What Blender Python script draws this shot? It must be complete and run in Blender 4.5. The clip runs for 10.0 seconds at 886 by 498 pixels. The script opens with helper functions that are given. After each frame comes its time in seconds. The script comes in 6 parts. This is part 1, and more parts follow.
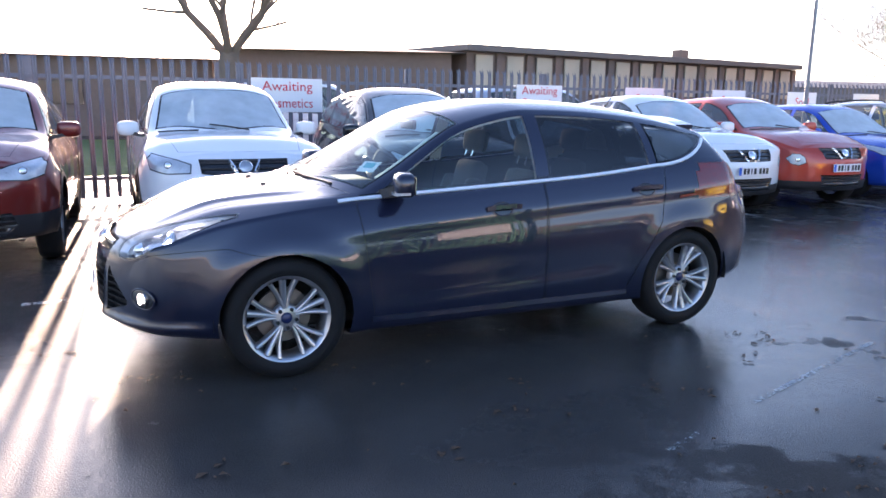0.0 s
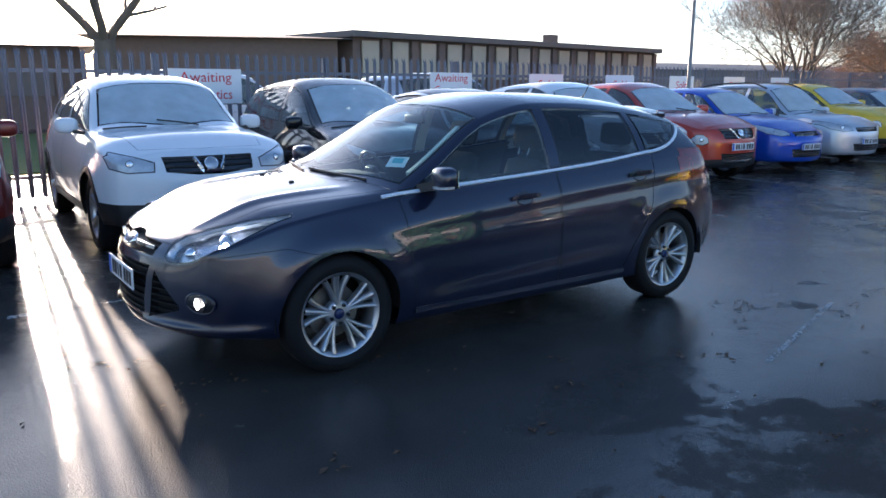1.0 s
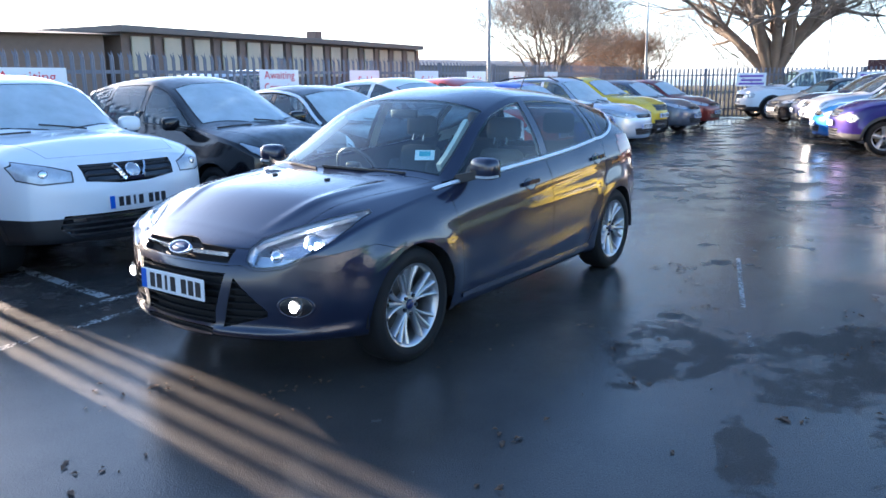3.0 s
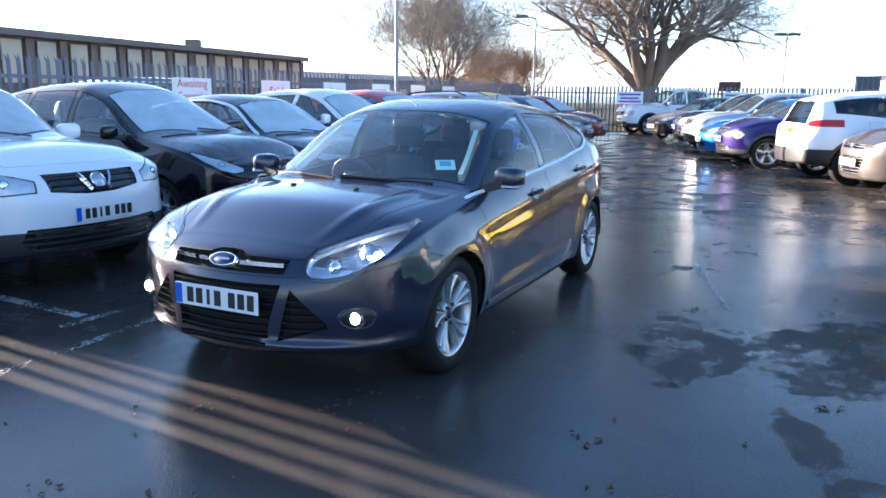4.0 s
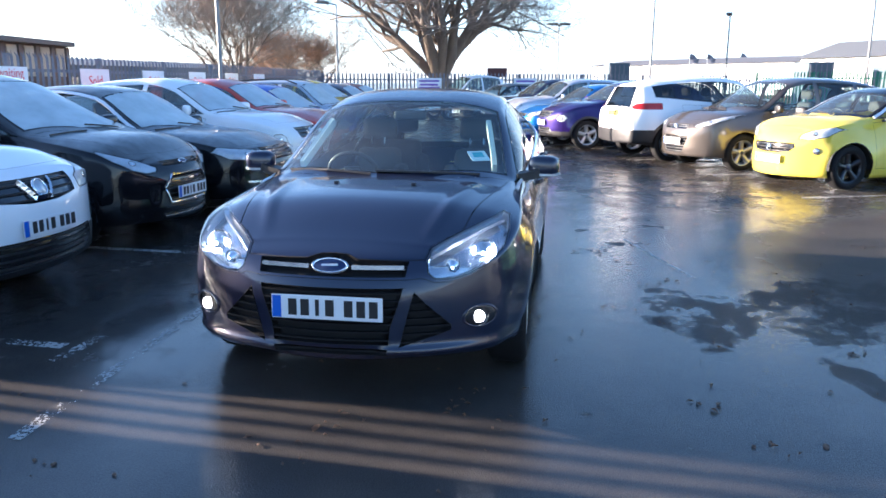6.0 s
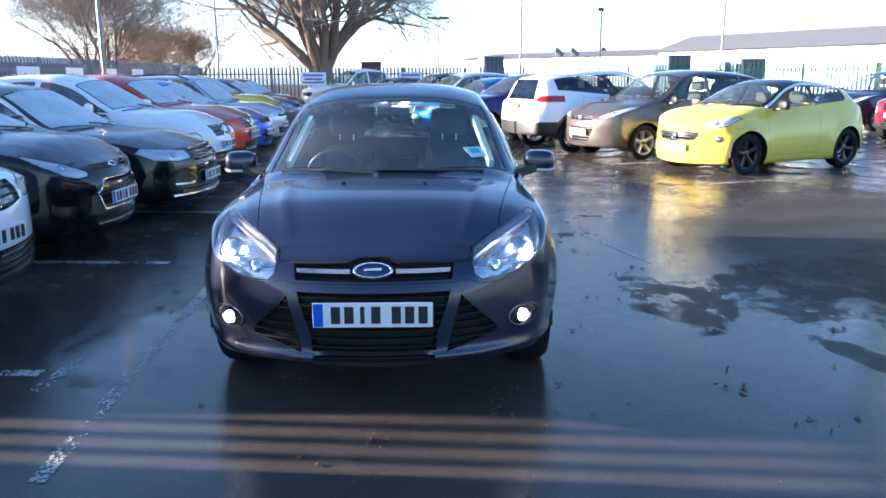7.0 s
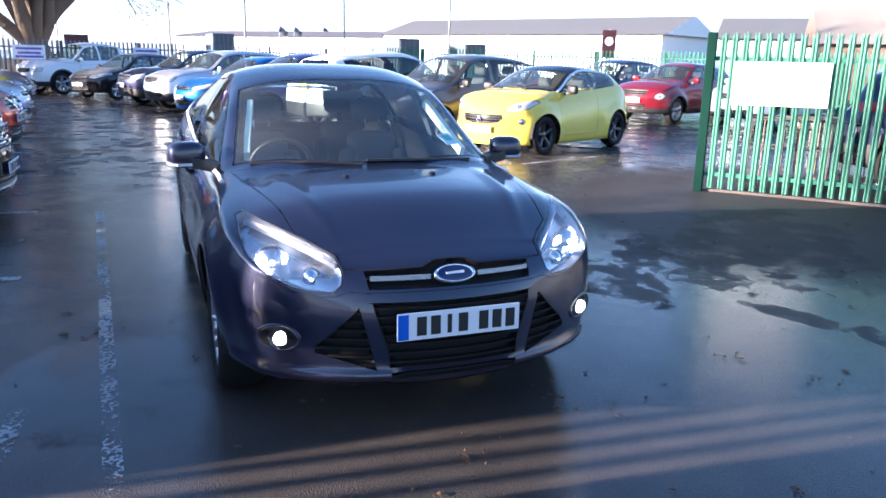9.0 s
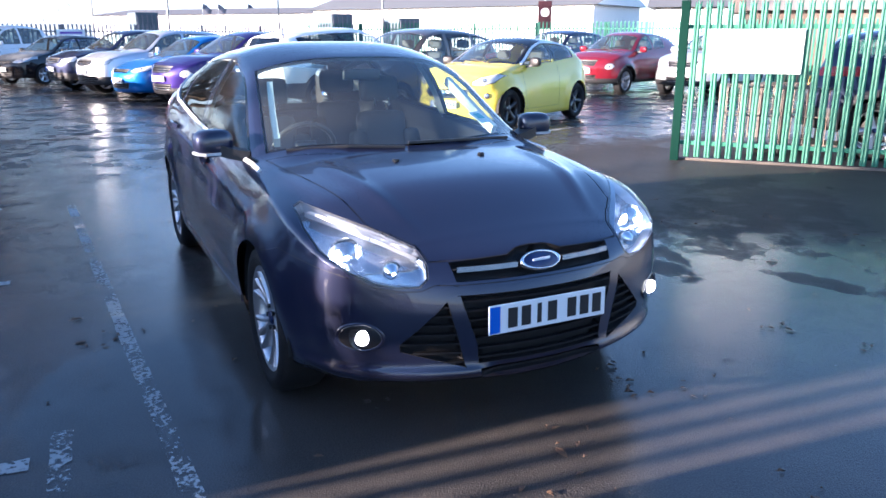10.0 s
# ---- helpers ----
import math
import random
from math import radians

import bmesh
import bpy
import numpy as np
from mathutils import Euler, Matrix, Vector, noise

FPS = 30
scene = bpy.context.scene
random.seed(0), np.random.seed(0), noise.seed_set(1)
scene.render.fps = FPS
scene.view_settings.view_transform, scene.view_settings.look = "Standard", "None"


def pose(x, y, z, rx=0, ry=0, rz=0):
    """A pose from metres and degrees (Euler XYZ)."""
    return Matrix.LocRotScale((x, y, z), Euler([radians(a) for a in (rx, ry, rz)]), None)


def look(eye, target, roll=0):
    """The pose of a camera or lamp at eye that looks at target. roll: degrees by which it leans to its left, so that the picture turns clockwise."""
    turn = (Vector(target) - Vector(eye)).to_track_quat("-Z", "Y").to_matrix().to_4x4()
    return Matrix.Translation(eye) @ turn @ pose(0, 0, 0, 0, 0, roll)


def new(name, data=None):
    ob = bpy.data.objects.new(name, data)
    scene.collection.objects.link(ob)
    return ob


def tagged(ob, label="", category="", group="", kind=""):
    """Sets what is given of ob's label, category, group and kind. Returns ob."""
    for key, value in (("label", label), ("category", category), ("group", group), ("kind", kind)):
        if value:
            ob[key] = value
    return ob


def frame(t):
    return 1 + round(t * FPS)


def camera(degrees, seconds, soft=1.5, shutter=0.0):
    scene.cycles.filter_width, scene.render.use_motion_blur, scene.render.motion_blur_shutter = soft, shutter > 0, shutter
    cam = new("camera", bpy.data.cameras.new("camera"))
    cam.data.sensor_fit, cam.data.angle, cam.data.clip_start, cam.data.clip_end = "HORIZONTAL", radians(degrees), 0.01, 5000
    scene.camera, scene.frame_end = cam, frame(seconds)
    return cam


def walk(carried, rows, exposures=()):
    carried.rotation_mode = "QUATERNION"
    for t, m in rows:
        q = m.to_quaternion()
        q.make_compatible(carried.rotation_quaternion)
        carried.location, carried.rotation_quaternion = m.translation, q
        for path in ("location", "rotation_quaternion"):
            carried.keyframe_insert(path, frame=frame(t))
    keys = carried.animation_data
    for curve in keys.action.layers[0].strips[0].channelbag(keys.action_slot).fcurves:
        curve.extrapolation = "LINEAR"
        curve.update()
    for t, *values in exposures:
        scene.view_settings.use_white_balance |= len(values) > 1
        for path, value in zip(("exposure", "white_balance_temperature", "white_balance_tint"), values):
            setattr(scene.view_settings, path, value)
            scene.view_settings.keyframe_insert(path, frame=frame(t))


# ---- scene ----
# ---- camera and its walk ----
cam = camera(60.0, 10.0, soft=1.6)
PATH = [
    (0, (0.059, -0.105, 1.469), (0.804, 1.711, 1.084), 0.9),
    (0.5, (-0.4, 0.033, 1.503), (0.491, 1.777, 1.102), 1.6),
    (1, (-0.861, 0.168, 1.53), (0.184, 1.82, 1.109), 0.2),
    (1.5, (-1.214, 0.373, 1.514), (-0.055, 1.945, 1.082), -0.7),
    (2, (-1.6, 0.602, 1.517), (-0.299, 2.056, 1.078), -0.0),
    (2.5, (-1.911, 0.855, 1.524), (-0.497, 2.198, 1.082), -0.2),
    (2.7, (-2.065, 0.943, 1.527), (-0.605, 2.238, 1.09), -0.2),
    (3.8, (-2.671, 1.716, 1.522), (-0.997, 2.73, 1.112), -0.4),
    (4, (-2.792, 1.86, 1.507), (-1.078, 2.811, 1.11), 0.6),
    (4.5, (-3.004, 2.235, 1.525), (-1.223, 3.053, 1.126), 1.7),
    (5, (-3.211, 2.634, 1.539), (-1.377, 3.319, 1.129), 0.2),
    (5.5, (-3.291, 3.026, 1.515), (-1.411, 3.568, 1.103), -0.3),
    (5.7, (-3.304, 3.169, 1.523), (-1.41, 3.658, 1.103), -0.1),
    (6.8, (-3.347, 3.991, 1.513), (-1.399, 4.13, 1.08), 0.0),
    (7, (-3.322, 4.153, 1.528), (-1.373, 4.229, 1.087), -0.2),
    (7.5, (-3.306, 4.543, 1.533), (-1.359, 4.444, 1.087), 0.8),
    (8, (-3.203, 4.885, 1.541), (-1.274, 4.617, 1.084), 1.2),
    (8.5, (-3.04, 5.201, 1.544), (-1.146, 4.766, 1.069), 0.6),
    (9, (-2.863, 5.57, 1.527), (-1.024, 4.948, 1.045), 1.3),
    (9.5, (-2.693, 5.808, 1.534), (-0.912, 5.057, 1.021), 2.3),
    (10, (-2.493, 6.035, 1.522), (-0.729, 5.262, 0.981), 0.0),
]
walk(cam, [(t, look(eye, target, roll)) for t, eye, target, roll in PATH], exposures=[(0, 3.15, 5700, 26), (0.5, 3.0, 5600, 24), (1.0, 2.35, 5200, 16), (1.5, 2.65, 5150, 15), (2.0, 2.88, 5100, 14), (2.5, 3.1, 5100, 14), (4.0, 3.0, 5000, 14), (5.5, 2.88, 4950, 14), (7.0, 2.85, 4900, 15), (9.0, 2.8, 4950, 20), (10, 2.88, 4900, 20)])

# ---- world, sun, exposure ----
SUN_AZ, SUN_EL = 2.0, 10.5      # degrees from +y towards +x, and above the horizon
world = bpy.data.worlds.new("sky")
scene.world = world
world.use_nodes = True
wn = world.node_tree
sky = wn.nodes.new("ShaderNodeTexSky")
sky.sky_type, sky.sun_disc = "NISHITA", False
sky.sun_elevation, sky.sun_rotation = radians(SUN_EL), radians(SUN_AZ)
sky.air_density, sky.dust_density, sky.ozone_density = 1.0, 1.0, 1.5
haze = wn.nodes.new("ShaderNodeMix")      # pale haze that lies low over the horizon
haze.data_type, haze.blend_type = "RGBA", "ADD"
haze.inputs[0].default_value = 1.0
coord, split, low, veil = (wn.nodes.new(k) for k in ("ShaderNodeTexCoord", "ShaderNodeSeparateXYZ", "ShaderNodeMapRange", "ShaderNodeMix"))
wn.links.new(coord.outputs["Generated"], split.inputs[0])
wn.links.new(split.outputs["Z"], low.inputs[0])
low.interpolation_type = "SMOOTHSTEP"
low.inputs[1].default_value, low.inputs[2].default_value, low.inputs[3].default_value, low.inputs[4].default_value = 0.0, 0.36, 1.0, 0.0
veil.data_type = "RGBA"
veil.inputs[6].default_value, veil.inputs[7].default_value = (0.0, 0.0, 0.0, 1), (1.9, 1.93, 1.97, 1)
wn.links.new(low.outputs[0], veil.inputs[0])
glow, near, more = (wn.nodes.new(k) for k in ("ShaderNodeVectorMath", "ShaderNodeMapRange", "ShaderNodeMix"))   # thin cloud is brightest round the sun
glow.operation, near.interpolation_type = "DOT_PRODUCT", "SMOOTHSTEP"
glow.inputs[1].default_value = (math.sin(radians(SUN_AZ)) * math.cos(radians(SUN_EL)), math.cos(radians(SUN_AZ)) * math.cos(radians(SUN_EL)), math.sin(radians(SUN_EL)))
wn.links.new(coord.outputs["Generated"], glow.inputs[0])
wn.links.new(glow.outputs["Value"], near.inputs[0])
near.inputs[1].default_value, near.inputs[2].default_value, near.inputs[3].default_value, near.inputs[4].default_value = 0.88, 1.0, 0.0, 1.0
more.data_type, more.blend_type = "RGBA", "ADD"
more.inputs[7].default_value = (2.6, 2.55, 2.48, 1)
wn.links.new(near.outputs[0], more.inputs[0])
wn.links.new(veil.outputs[2], more.inputs[6])
wn.links.new(more.outputs[2], haze.inputs[7])
wn.links.new(sky.outputs[0], haze.inputs[6])
wn.links.new(haze.outputs[2], wn.nodes["Background"].inputs[0])
wn.nodes["Background"].inputs[1].default_value = 0.056
sun = new("sun", bpy.data.lights.new("sun", "SUN"))
sun.data.energy, sun.data.angle, sun.data.color = 5.0, radians(0.6), (1.0, 0.71, 0.43)
_a, _e = radians(SUN_AZ), radians(SUN_EL)
sun.matrix_world = look((0, 0, 30), (-30 * math.sin(_a) * math.cos(_e), -30 * math.cos(_a) * math.cos(_e), 30 - 30 * math.sin(_e)))

# ---- materials ----
def material(name, base, rough=0.5, metal=0.0, coat=0.0, vary=0.12, scale=3.0, bump=0.0, fine=60.0, spec=0.5, rvary=0.1, emit=None, power=0.0):
    """A Principled material with colour and gloss uneven at two scales, and a fine relief."""
    m = bpy.data.materials.new(name)
    m.use_nodes = True
    nt = m.node_tree
    b = nt.nodes["Principled BSDF"]
    b.inputs["Metallic"].default_value = metal
    b.inputs["Coat Weight"].default_value = coat
    b.inputs["Coat Roughness"].default_value = 0.03
    b.inputs["Specular IOR Level"].default_value = spec
    tc = nt.nodes.new("ShaderNodeTexCoord")
    n1, n2 = nt.nodes.new("ShaderNodeTexNoise"), nt.nodes.new("ShaderNodeTexNoise")
    n1.inputs["Scale"].default_value, n2.inputs["Scale"].default_value = scale, fine
    n1.inputs["Detail"].default_value = 4
    for n in (n1, n2):
        nt.links.new(tc.outputs["Object"], n.inputs["Vector"])
    mix = nt.nodes.new("ShaderNodeMix")
    mix.data_type = "RGBA"
    lo, hi = [max(0, c * (1 - vary)) for c in base[:3]], [min(1, c * (1 + vary)) for c in base[:3]]
    mix.inputs[6].default_value, mix.inputs[7].default_value = (*lo, 1), (*hi, 1)
    add = nt.nodes.new("ShaderNodeMath")
    add.operation = "MULTIPLY_ADD"
    add.inputs[1].default_value, add.inputs[2].default_value = 0.35, 0.0
    nt.links.new(n2.outputs[0], add.inputs[0])
    add2 = nt.nodes.new("ShaderNodeMath")
    add2.operation = "MULTIPLY_ADD"
    add2.inputs[1].default_value = 0.65
    nt.links.new(n1.outputs[0], add2.inputs[0])
    nt.links.new(add.outputs[0], add2.inputs[2])
    nt.links.new(add2.outputs[0], mix.inputs[0])
    nt.links.new(mix.outputs[2], b.inputs["Base Color"])
    mr = nt.nodes.new("ShaderNodeMapRange")
    mr.inputs[1].default_value, mr.inputs[2].default_value = 0.3, 0.7
    mr.inputs[3].default_value, mr.inputs[4].default_value = max(0.0, rough * (1 - rvary)), min(1, rough * (1 + rvary))
    nt.links.new(add2.outputs[0], mr.inputs[0])
    nt.links.new(mr.outputs[0], b.inputs["Roughness"])
    if bump:
        bp = nt.nodes.new("ShaderNodeBump")
        bp.inputs["Strength"].default_value, bp.inputs["Distance"].default_value = 1.0, bump
        nt.links.new(n2.outputs[0], bp.inputs["Height"])
        nt.links.new(bp.outputs[0], b.inputs["Normal"])
    if emit:
        b.inputs["Emission Color"].default_value = (*emit, 1)
        b.inputs["Emission Strength"].default_value = power
    return m


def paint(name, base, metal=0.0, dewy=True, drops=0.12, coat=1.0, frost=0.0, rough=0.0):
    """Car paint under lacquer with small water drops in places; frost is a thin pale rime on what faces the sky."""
    m = material(name, base, rough or (0.34 if metal else 0.45), metal, coat, 0.1, 1.5, 0.0, 900.0, 0.06, 0.2)
    nt = m.node_tree
    b = nt.nodes["Principled BSDF"]
    tc = [n for n in nt.nodes if n.type == "TEX_COORD"][0]

    def node(kind, **sockets):
        n = nt.nodes.new(kind)
        for k, v in sockets.items():
            n.inputs[k].default_value = v
        return n

    def remap(src, a, bb, c, d):
        r = nt.nodes.new("ShaderNodeMapRange")
        for i, v in enumerate((a, bb, c, d)):
            r.inputs[i + 1].default_value = v
        nt.links.new(src, r.inputs[0])
        return r.outputs[0]
    v, n, big = node("ShaderNodeTexVoronoi", Scale=95), node("ShaderNodeTexNoise", Scale=7, Detail=6), node("ShaderNodeTexNoise", Scale=2.2, Detail=5)
    for k in (v, n, big):
        nt.links.new(tc.outputs["Object"], k.inputs["Vector"])
    bp = node("ShaderNodeBump", Distance=0.0015)
    nt.links.new(remap(v.outputs["Distance"], 0.0, 0.3, 1.0, 0.0), bp.inputs["Height"])
    nt.links.new(remap(big.outputs[0], 0.42, 0.68, drops * 0.1, drops), bp.inputs["Strength"])
    nt.links.new(bp.outputs[0], b.inputs["Coat Normal"])
    nt.links.new(remap(n.outputs[0], 0.35, 0.75, *((0.02, 0.10) if dewy else (0.012, 0.035))), b.inputs["Coat Roughness"])
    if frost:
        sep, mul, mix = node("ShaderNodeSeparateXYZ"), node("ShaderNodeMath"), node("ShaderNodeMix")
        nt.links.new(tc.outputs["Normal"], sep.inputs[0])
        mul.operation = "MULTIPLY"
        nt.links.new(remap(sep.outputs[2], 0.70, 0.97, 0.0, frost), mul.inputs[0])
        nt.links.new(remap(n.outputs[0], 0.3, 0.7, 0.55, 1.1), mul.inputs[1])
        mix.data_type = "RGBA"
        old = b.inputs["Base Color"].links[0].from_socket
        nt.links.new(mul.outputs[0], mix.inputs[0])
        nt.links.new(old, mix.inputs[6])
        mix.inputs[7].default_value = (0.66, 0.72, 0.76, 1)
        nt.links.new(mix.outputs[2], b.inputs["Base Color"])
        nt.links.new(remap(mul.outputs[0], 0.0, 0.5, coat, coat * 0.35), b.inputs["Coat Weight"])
    return m


def glass(name, tint=(0.8, 0.88, 0.86), dew=0.0, rough=0.0, ior=1.75):
    """A thin pane: clear, tinted, mirroring by Fresnel; dew is a pale film of drops on it."""
    m = bpy.data.materials.new(name)
    m.use_nodes = True
    nt = m.node_tree
    nt.nodes.remove(nt.nodes["Principled BSDF"])
    tr, gl, fr, mix = (nt.nodes.new(k) for k in ("ShaderNodeBsdfTransparent", "ShaderNodeBsdfGlossy", "ShaderNodeLayerWeight", "ShaderNodeMixShader"))
    tr.inputs[0].default_value = (*tint, 1)
    gl.inputs["Roughness"].default_value = rough
    r0 = ((ior - 1) / (ior + 1)) ** 2      # the same gloss on both sides of the pane
    fr.inputs[0].default_value = 0.5
    pw, ma = nt.nodes.new("ShaderNodeMath"), nt.nodes.new("ShaderNodeMath")
    pw.operation, ma.operation = "POWER", "MULTIPLY_ADD"
    pw.inputs[1].default_value = 5.0
    ma.inputs[1].default_value, ma.inputs[2].default_value = 1 - r0, r0
    nt.links.new(fr.outputs["Facing"], pw.inputs[0])
    nt.links.new(pw.outputs[0], ma.inputs[0])
    nt.links.new(ma.outputs[0], mix.inputs[0])
    nt.links.new(tr.outputs[0], mix.inputs[1])
    nt.links.new(gl.outputs[0], mix.inputs[2])
    last = mix
    if dew:
        tc, n, df, mx, r = (nt.nodes.new(k) for k in ("ShaderNodeTexCoord", "ShaderNodeTexNoise", "ShaderNodeBsdfDiffuse", "ShaderNodeMixShader", "ShaderNodeMapRange"))
        n.inputs["Scale"].default_value, n.inputs["Detail"].default_value = 5, 8
        nt.links.new(tc.outputs["Object"], n.inputs["Vector"])
        r.inputs[1].default_value, r.inputs[2].default_value, r.inputs[3].default_value, r.inputs[4].default_value = 0.3, 0.7, dew * 0.85, dew * 1.1
        nt.links.new(n.outputs[0], r.inputs[0])
        nt.links.new(r.outputs[0], mx.inputs[0])
        df.inputs[0].default_value = (0.72, 0.8, 0.84, 1)
        nt.links.new(mix.outputs[0], mx.inputs[1])
        nt.links.new(df.outputs[0], mx.inputs[2])
        last = mx
    nt.links.new(last.outputs[0], nt.nodes["Material Output"].inputs[0])
    return m


def wet_asphalt():
    m = bpy.data.materials.new("wet_asphalt")
    m.use_nodes = True
    nt = m.node_tree
    b = nt.nodes["Principled BSDF"]
    tc = nt.nodes.new("ShaderNodeTexCoord")

    def noise_at(scale, detail, rough=0.55, distort=0.0):
        n = nt.nodes.new("ShaderNodeTexNoise")
        n.inputs["Scale"].default_value, n.inputs["Detail"].default_value = scale, detail
        n.inputs["Roughness"].default_value, n.inputs["Distortion"].default_value = rough, distort
        nt.links.new(tc.outputs["Object"], n.inputs["Vector"])
        return n.outputs[0]

    def remap(src, a, bb, c, d):
        r = nt.nodes.new("ShaderNodeMapRange")
        for i, v in enumerate((a, bb, c, d)):
            r.inputs[i + 1].default_value = v
        nt.links.new(src, r.inputs[0])
        return r.outputs[0]

    def math_(op, x, y):
        k = nt.nodes.new("ShaderNodeMath")
        k.operation = op
        for i, s in enumerate((x, y)):
            if isinstance(s, (int, float)):
                k.inputs[i].default_value = s
            else:
                nt.links.new(s, k.inputs[i])
        return k.outputs[0]
    def ellipse(cx, cy, rx, ry, turn):
        mp = nt.nodes.new("ShaderNodeMapping")
        mp.vector_type = "TEXTURE"
        mp.inputs["Location"].default_value = (cx, cy, 0)
        mp.inputs["Rotation"].default_value = (0, 0, radians(turn))
        mp.inputs["Scale"].default_value = (rx, ry, 1)
        nt.links.new(tc.outputs["Object"], mp.inputs["Vector"])
        ln = nt.nodes.new("ShaderNodeVectorMath")
        ln.operation = "LENGTH"
        nt.links.new(mp.outputs[0], ln.inputs[0])
        return remap(ln.outputs["Value"], 0.6, 1.3, 0.22, -0.12)
    wander = noise_at(0.9, 8, 0.62, 0.2)
    broad = noise_at(0.22, 5, 0.6, 0.3)
    sx = nt.nodes.new("ShaderNodeSeparateXYZ")
    nt.links.new(tc.outputs["Object"], sx.inputs[0])
    # standing water: by chance, and where the yard dips beside the car and by the parked rows
    dips = math_("MAXIMUM", ellipse(1.3, 6.9, 1.0, 0.35, 6), ellipse(0.75, 5.95, 0.9, 0.5, 10))
    pools = remap(math_("ADD", wander, math_("MAXIMUM", dips, math_("MULTIPLY", math_("SUBTRACT", broad, 0.66), 1.2))), 0.53, 0.64, 0.0, 0.9)
    # ragged matt patches where the film of water has broken over coarse old tar
    spots = ((1.80, 2.72, 0.80, 0.48, 12), (2.30, 1.80, 1.15, 0.62, -25), (0.78, 1.98, 0.42, 0.17, 20), (0.30, 1.78, 0.36, 0.15, -15), (1.15, 1.50, 0.48, 0.20, 5), (2.7, 0.5, 1.9, 0.9, -35), (-1.5, 1.3, 0.5, 0.7, 0))
    broken = math_("MULTIPLY", math_("SUBTRACT", broad, 0.50), 1.0)
    for spot in spots:
        broken = math_("MAXIMUM", broken, ellipse(*spot))
    matt = math_("MULTIPLY", remap(math_("ADD", noise_at(2.3, 11, 0.72, 0.15), broken), 0.64, 0.72, 0.0, 1.0), math_("SUBTRACT", 1.0, math_("MULTIPLY", pools, 0.6)))
    # farther off, towards the rows of cars, the surface is more open and wet only in patches
    far = math_("MAXIMUM", remap(sx.outputs[0], 4.2, 8.0, 0.0, 1.0), remap(sx.outputs[1], 5.6, 6.8, 0.0, 0.7))
    open_ = math_("MULTIPLY", remap(noise_at(1.6, 9, 0.70, 0.1), 0.40, 0.60, 1.0, 0.0), far)
    # the drier, rougher ground about the gate
    dry = remap(math_("ADD", ellipse(4.0, -0.9, 3.4, 2.8, -45), math_("MULTIPLY", wander, 0.12)), 0.03, 0.17, 0.0, 1.0)
    grit = noise_at(150, 2, 0.7)
    stones = nt.nodes.new("ShaderNodeTexVoronoi")
    stones.inputs["Scale"].default_value = 150
    nt.links.new(tc.outputs["Object"], stones.inputs["Vector"])
    stain = noise_at(1.3, 8, 0.65)
    streak = noise_at(6.0, 6, 0.7)
    flecks = remap(noise_at(38, 4, 0.75), 0.62, 0.72, 0.0, 1.0)
    col = nt.nodes.new("ShaderNodeMix")
    col.data_type = "RGBA"
    col.inputs[6].default_value, col.inputs[7].default_value = (0.015, 0.015, 0.016, 1), (0.118, 0.106, 0.094, 1)
    tone = math_("ADD", math_("MULTIPLY", stain, 0.55), math_("MULTIPLY", math_("SUBTRACT", grit, 0.35), 0.95))
    nt.links.new(math_("ADD", tone, math_("MULTIPLY", math_("MULTIPLY", flecks, matt), 0.8)), col.inputs[0])
    nt.links.new(col.outputs[2], b.inputs["Base Color"])
    film = math_("ADD", remap(math_("ADD", stain, math_("MULTIPLY", streak, 0.4)), 0.45, 0.95, 0.03, 0.10), math_("ADD", math_("MULTIPLY", matt, 0.4), math_("ADD", math_("MULTIPLY", open_, 0.30), math_("MULTIPLY", dry, 0.3))))
    # rough stone below, a thin film of water over it
    b.inputs["Roughness"].default_value = 0.58
    b.inputs["Specular IOR Level"].default_value = 0.02
    b.inputs["Coat IOR"].default_value = 1.33
    nt.links.new(math_("MAXIMUM", math_("MULTIPLY", film, math_("SUBTRACT", 1.0, math_("MULTIPLY", pools, 0.8))), 0.025), b.inputs["Coat Roughness"])
    cover = math_("MULTIPLY", math_("SUBTRACT", 1.0, math_("MULTIPLY", matt, 0.62)), math_("SUBTRACT", 1.0, math_("MULTIPLY", dry, 0.85)))
    nt.links.new(math_("MULTIPLY", cover, math_("SUBTRACT", 1.0, math_("MULTIPLY", open_, 0.46))), b.inputs["Coat Weight"])
    height = math_("ADD", math_("MULTIPLY", stones.outputs["Distance"], 0.8), math_("MULTIPLY", grit, 0.6))
    swell = math_("ADD", math_("MULTIPLY", height, 0.8), math_("MULTIPLY", noise_at(3.5, 5, 0.55), 2.6))
    for socket, shape, depth, much in (("Normal", height, 0.006, 0.6), ("Coat Normal", swell, 0.003, 0.30)):
        bp = nt.nodes.new("ShaderNodeBump")
        bp.inputs["Distance"].default_value = depth
        nt.links.new(math_("MULTIPLY", math_("SUBTRACT", 1.0, math_("MULTIPLY", pools, 0.85)), much), bp.inputs["Strength"])
        nt.links.new(shape, bp.inputs["Height"])
        nt.links.new(bp.outputs[0], b.inputs[socket])
    return m


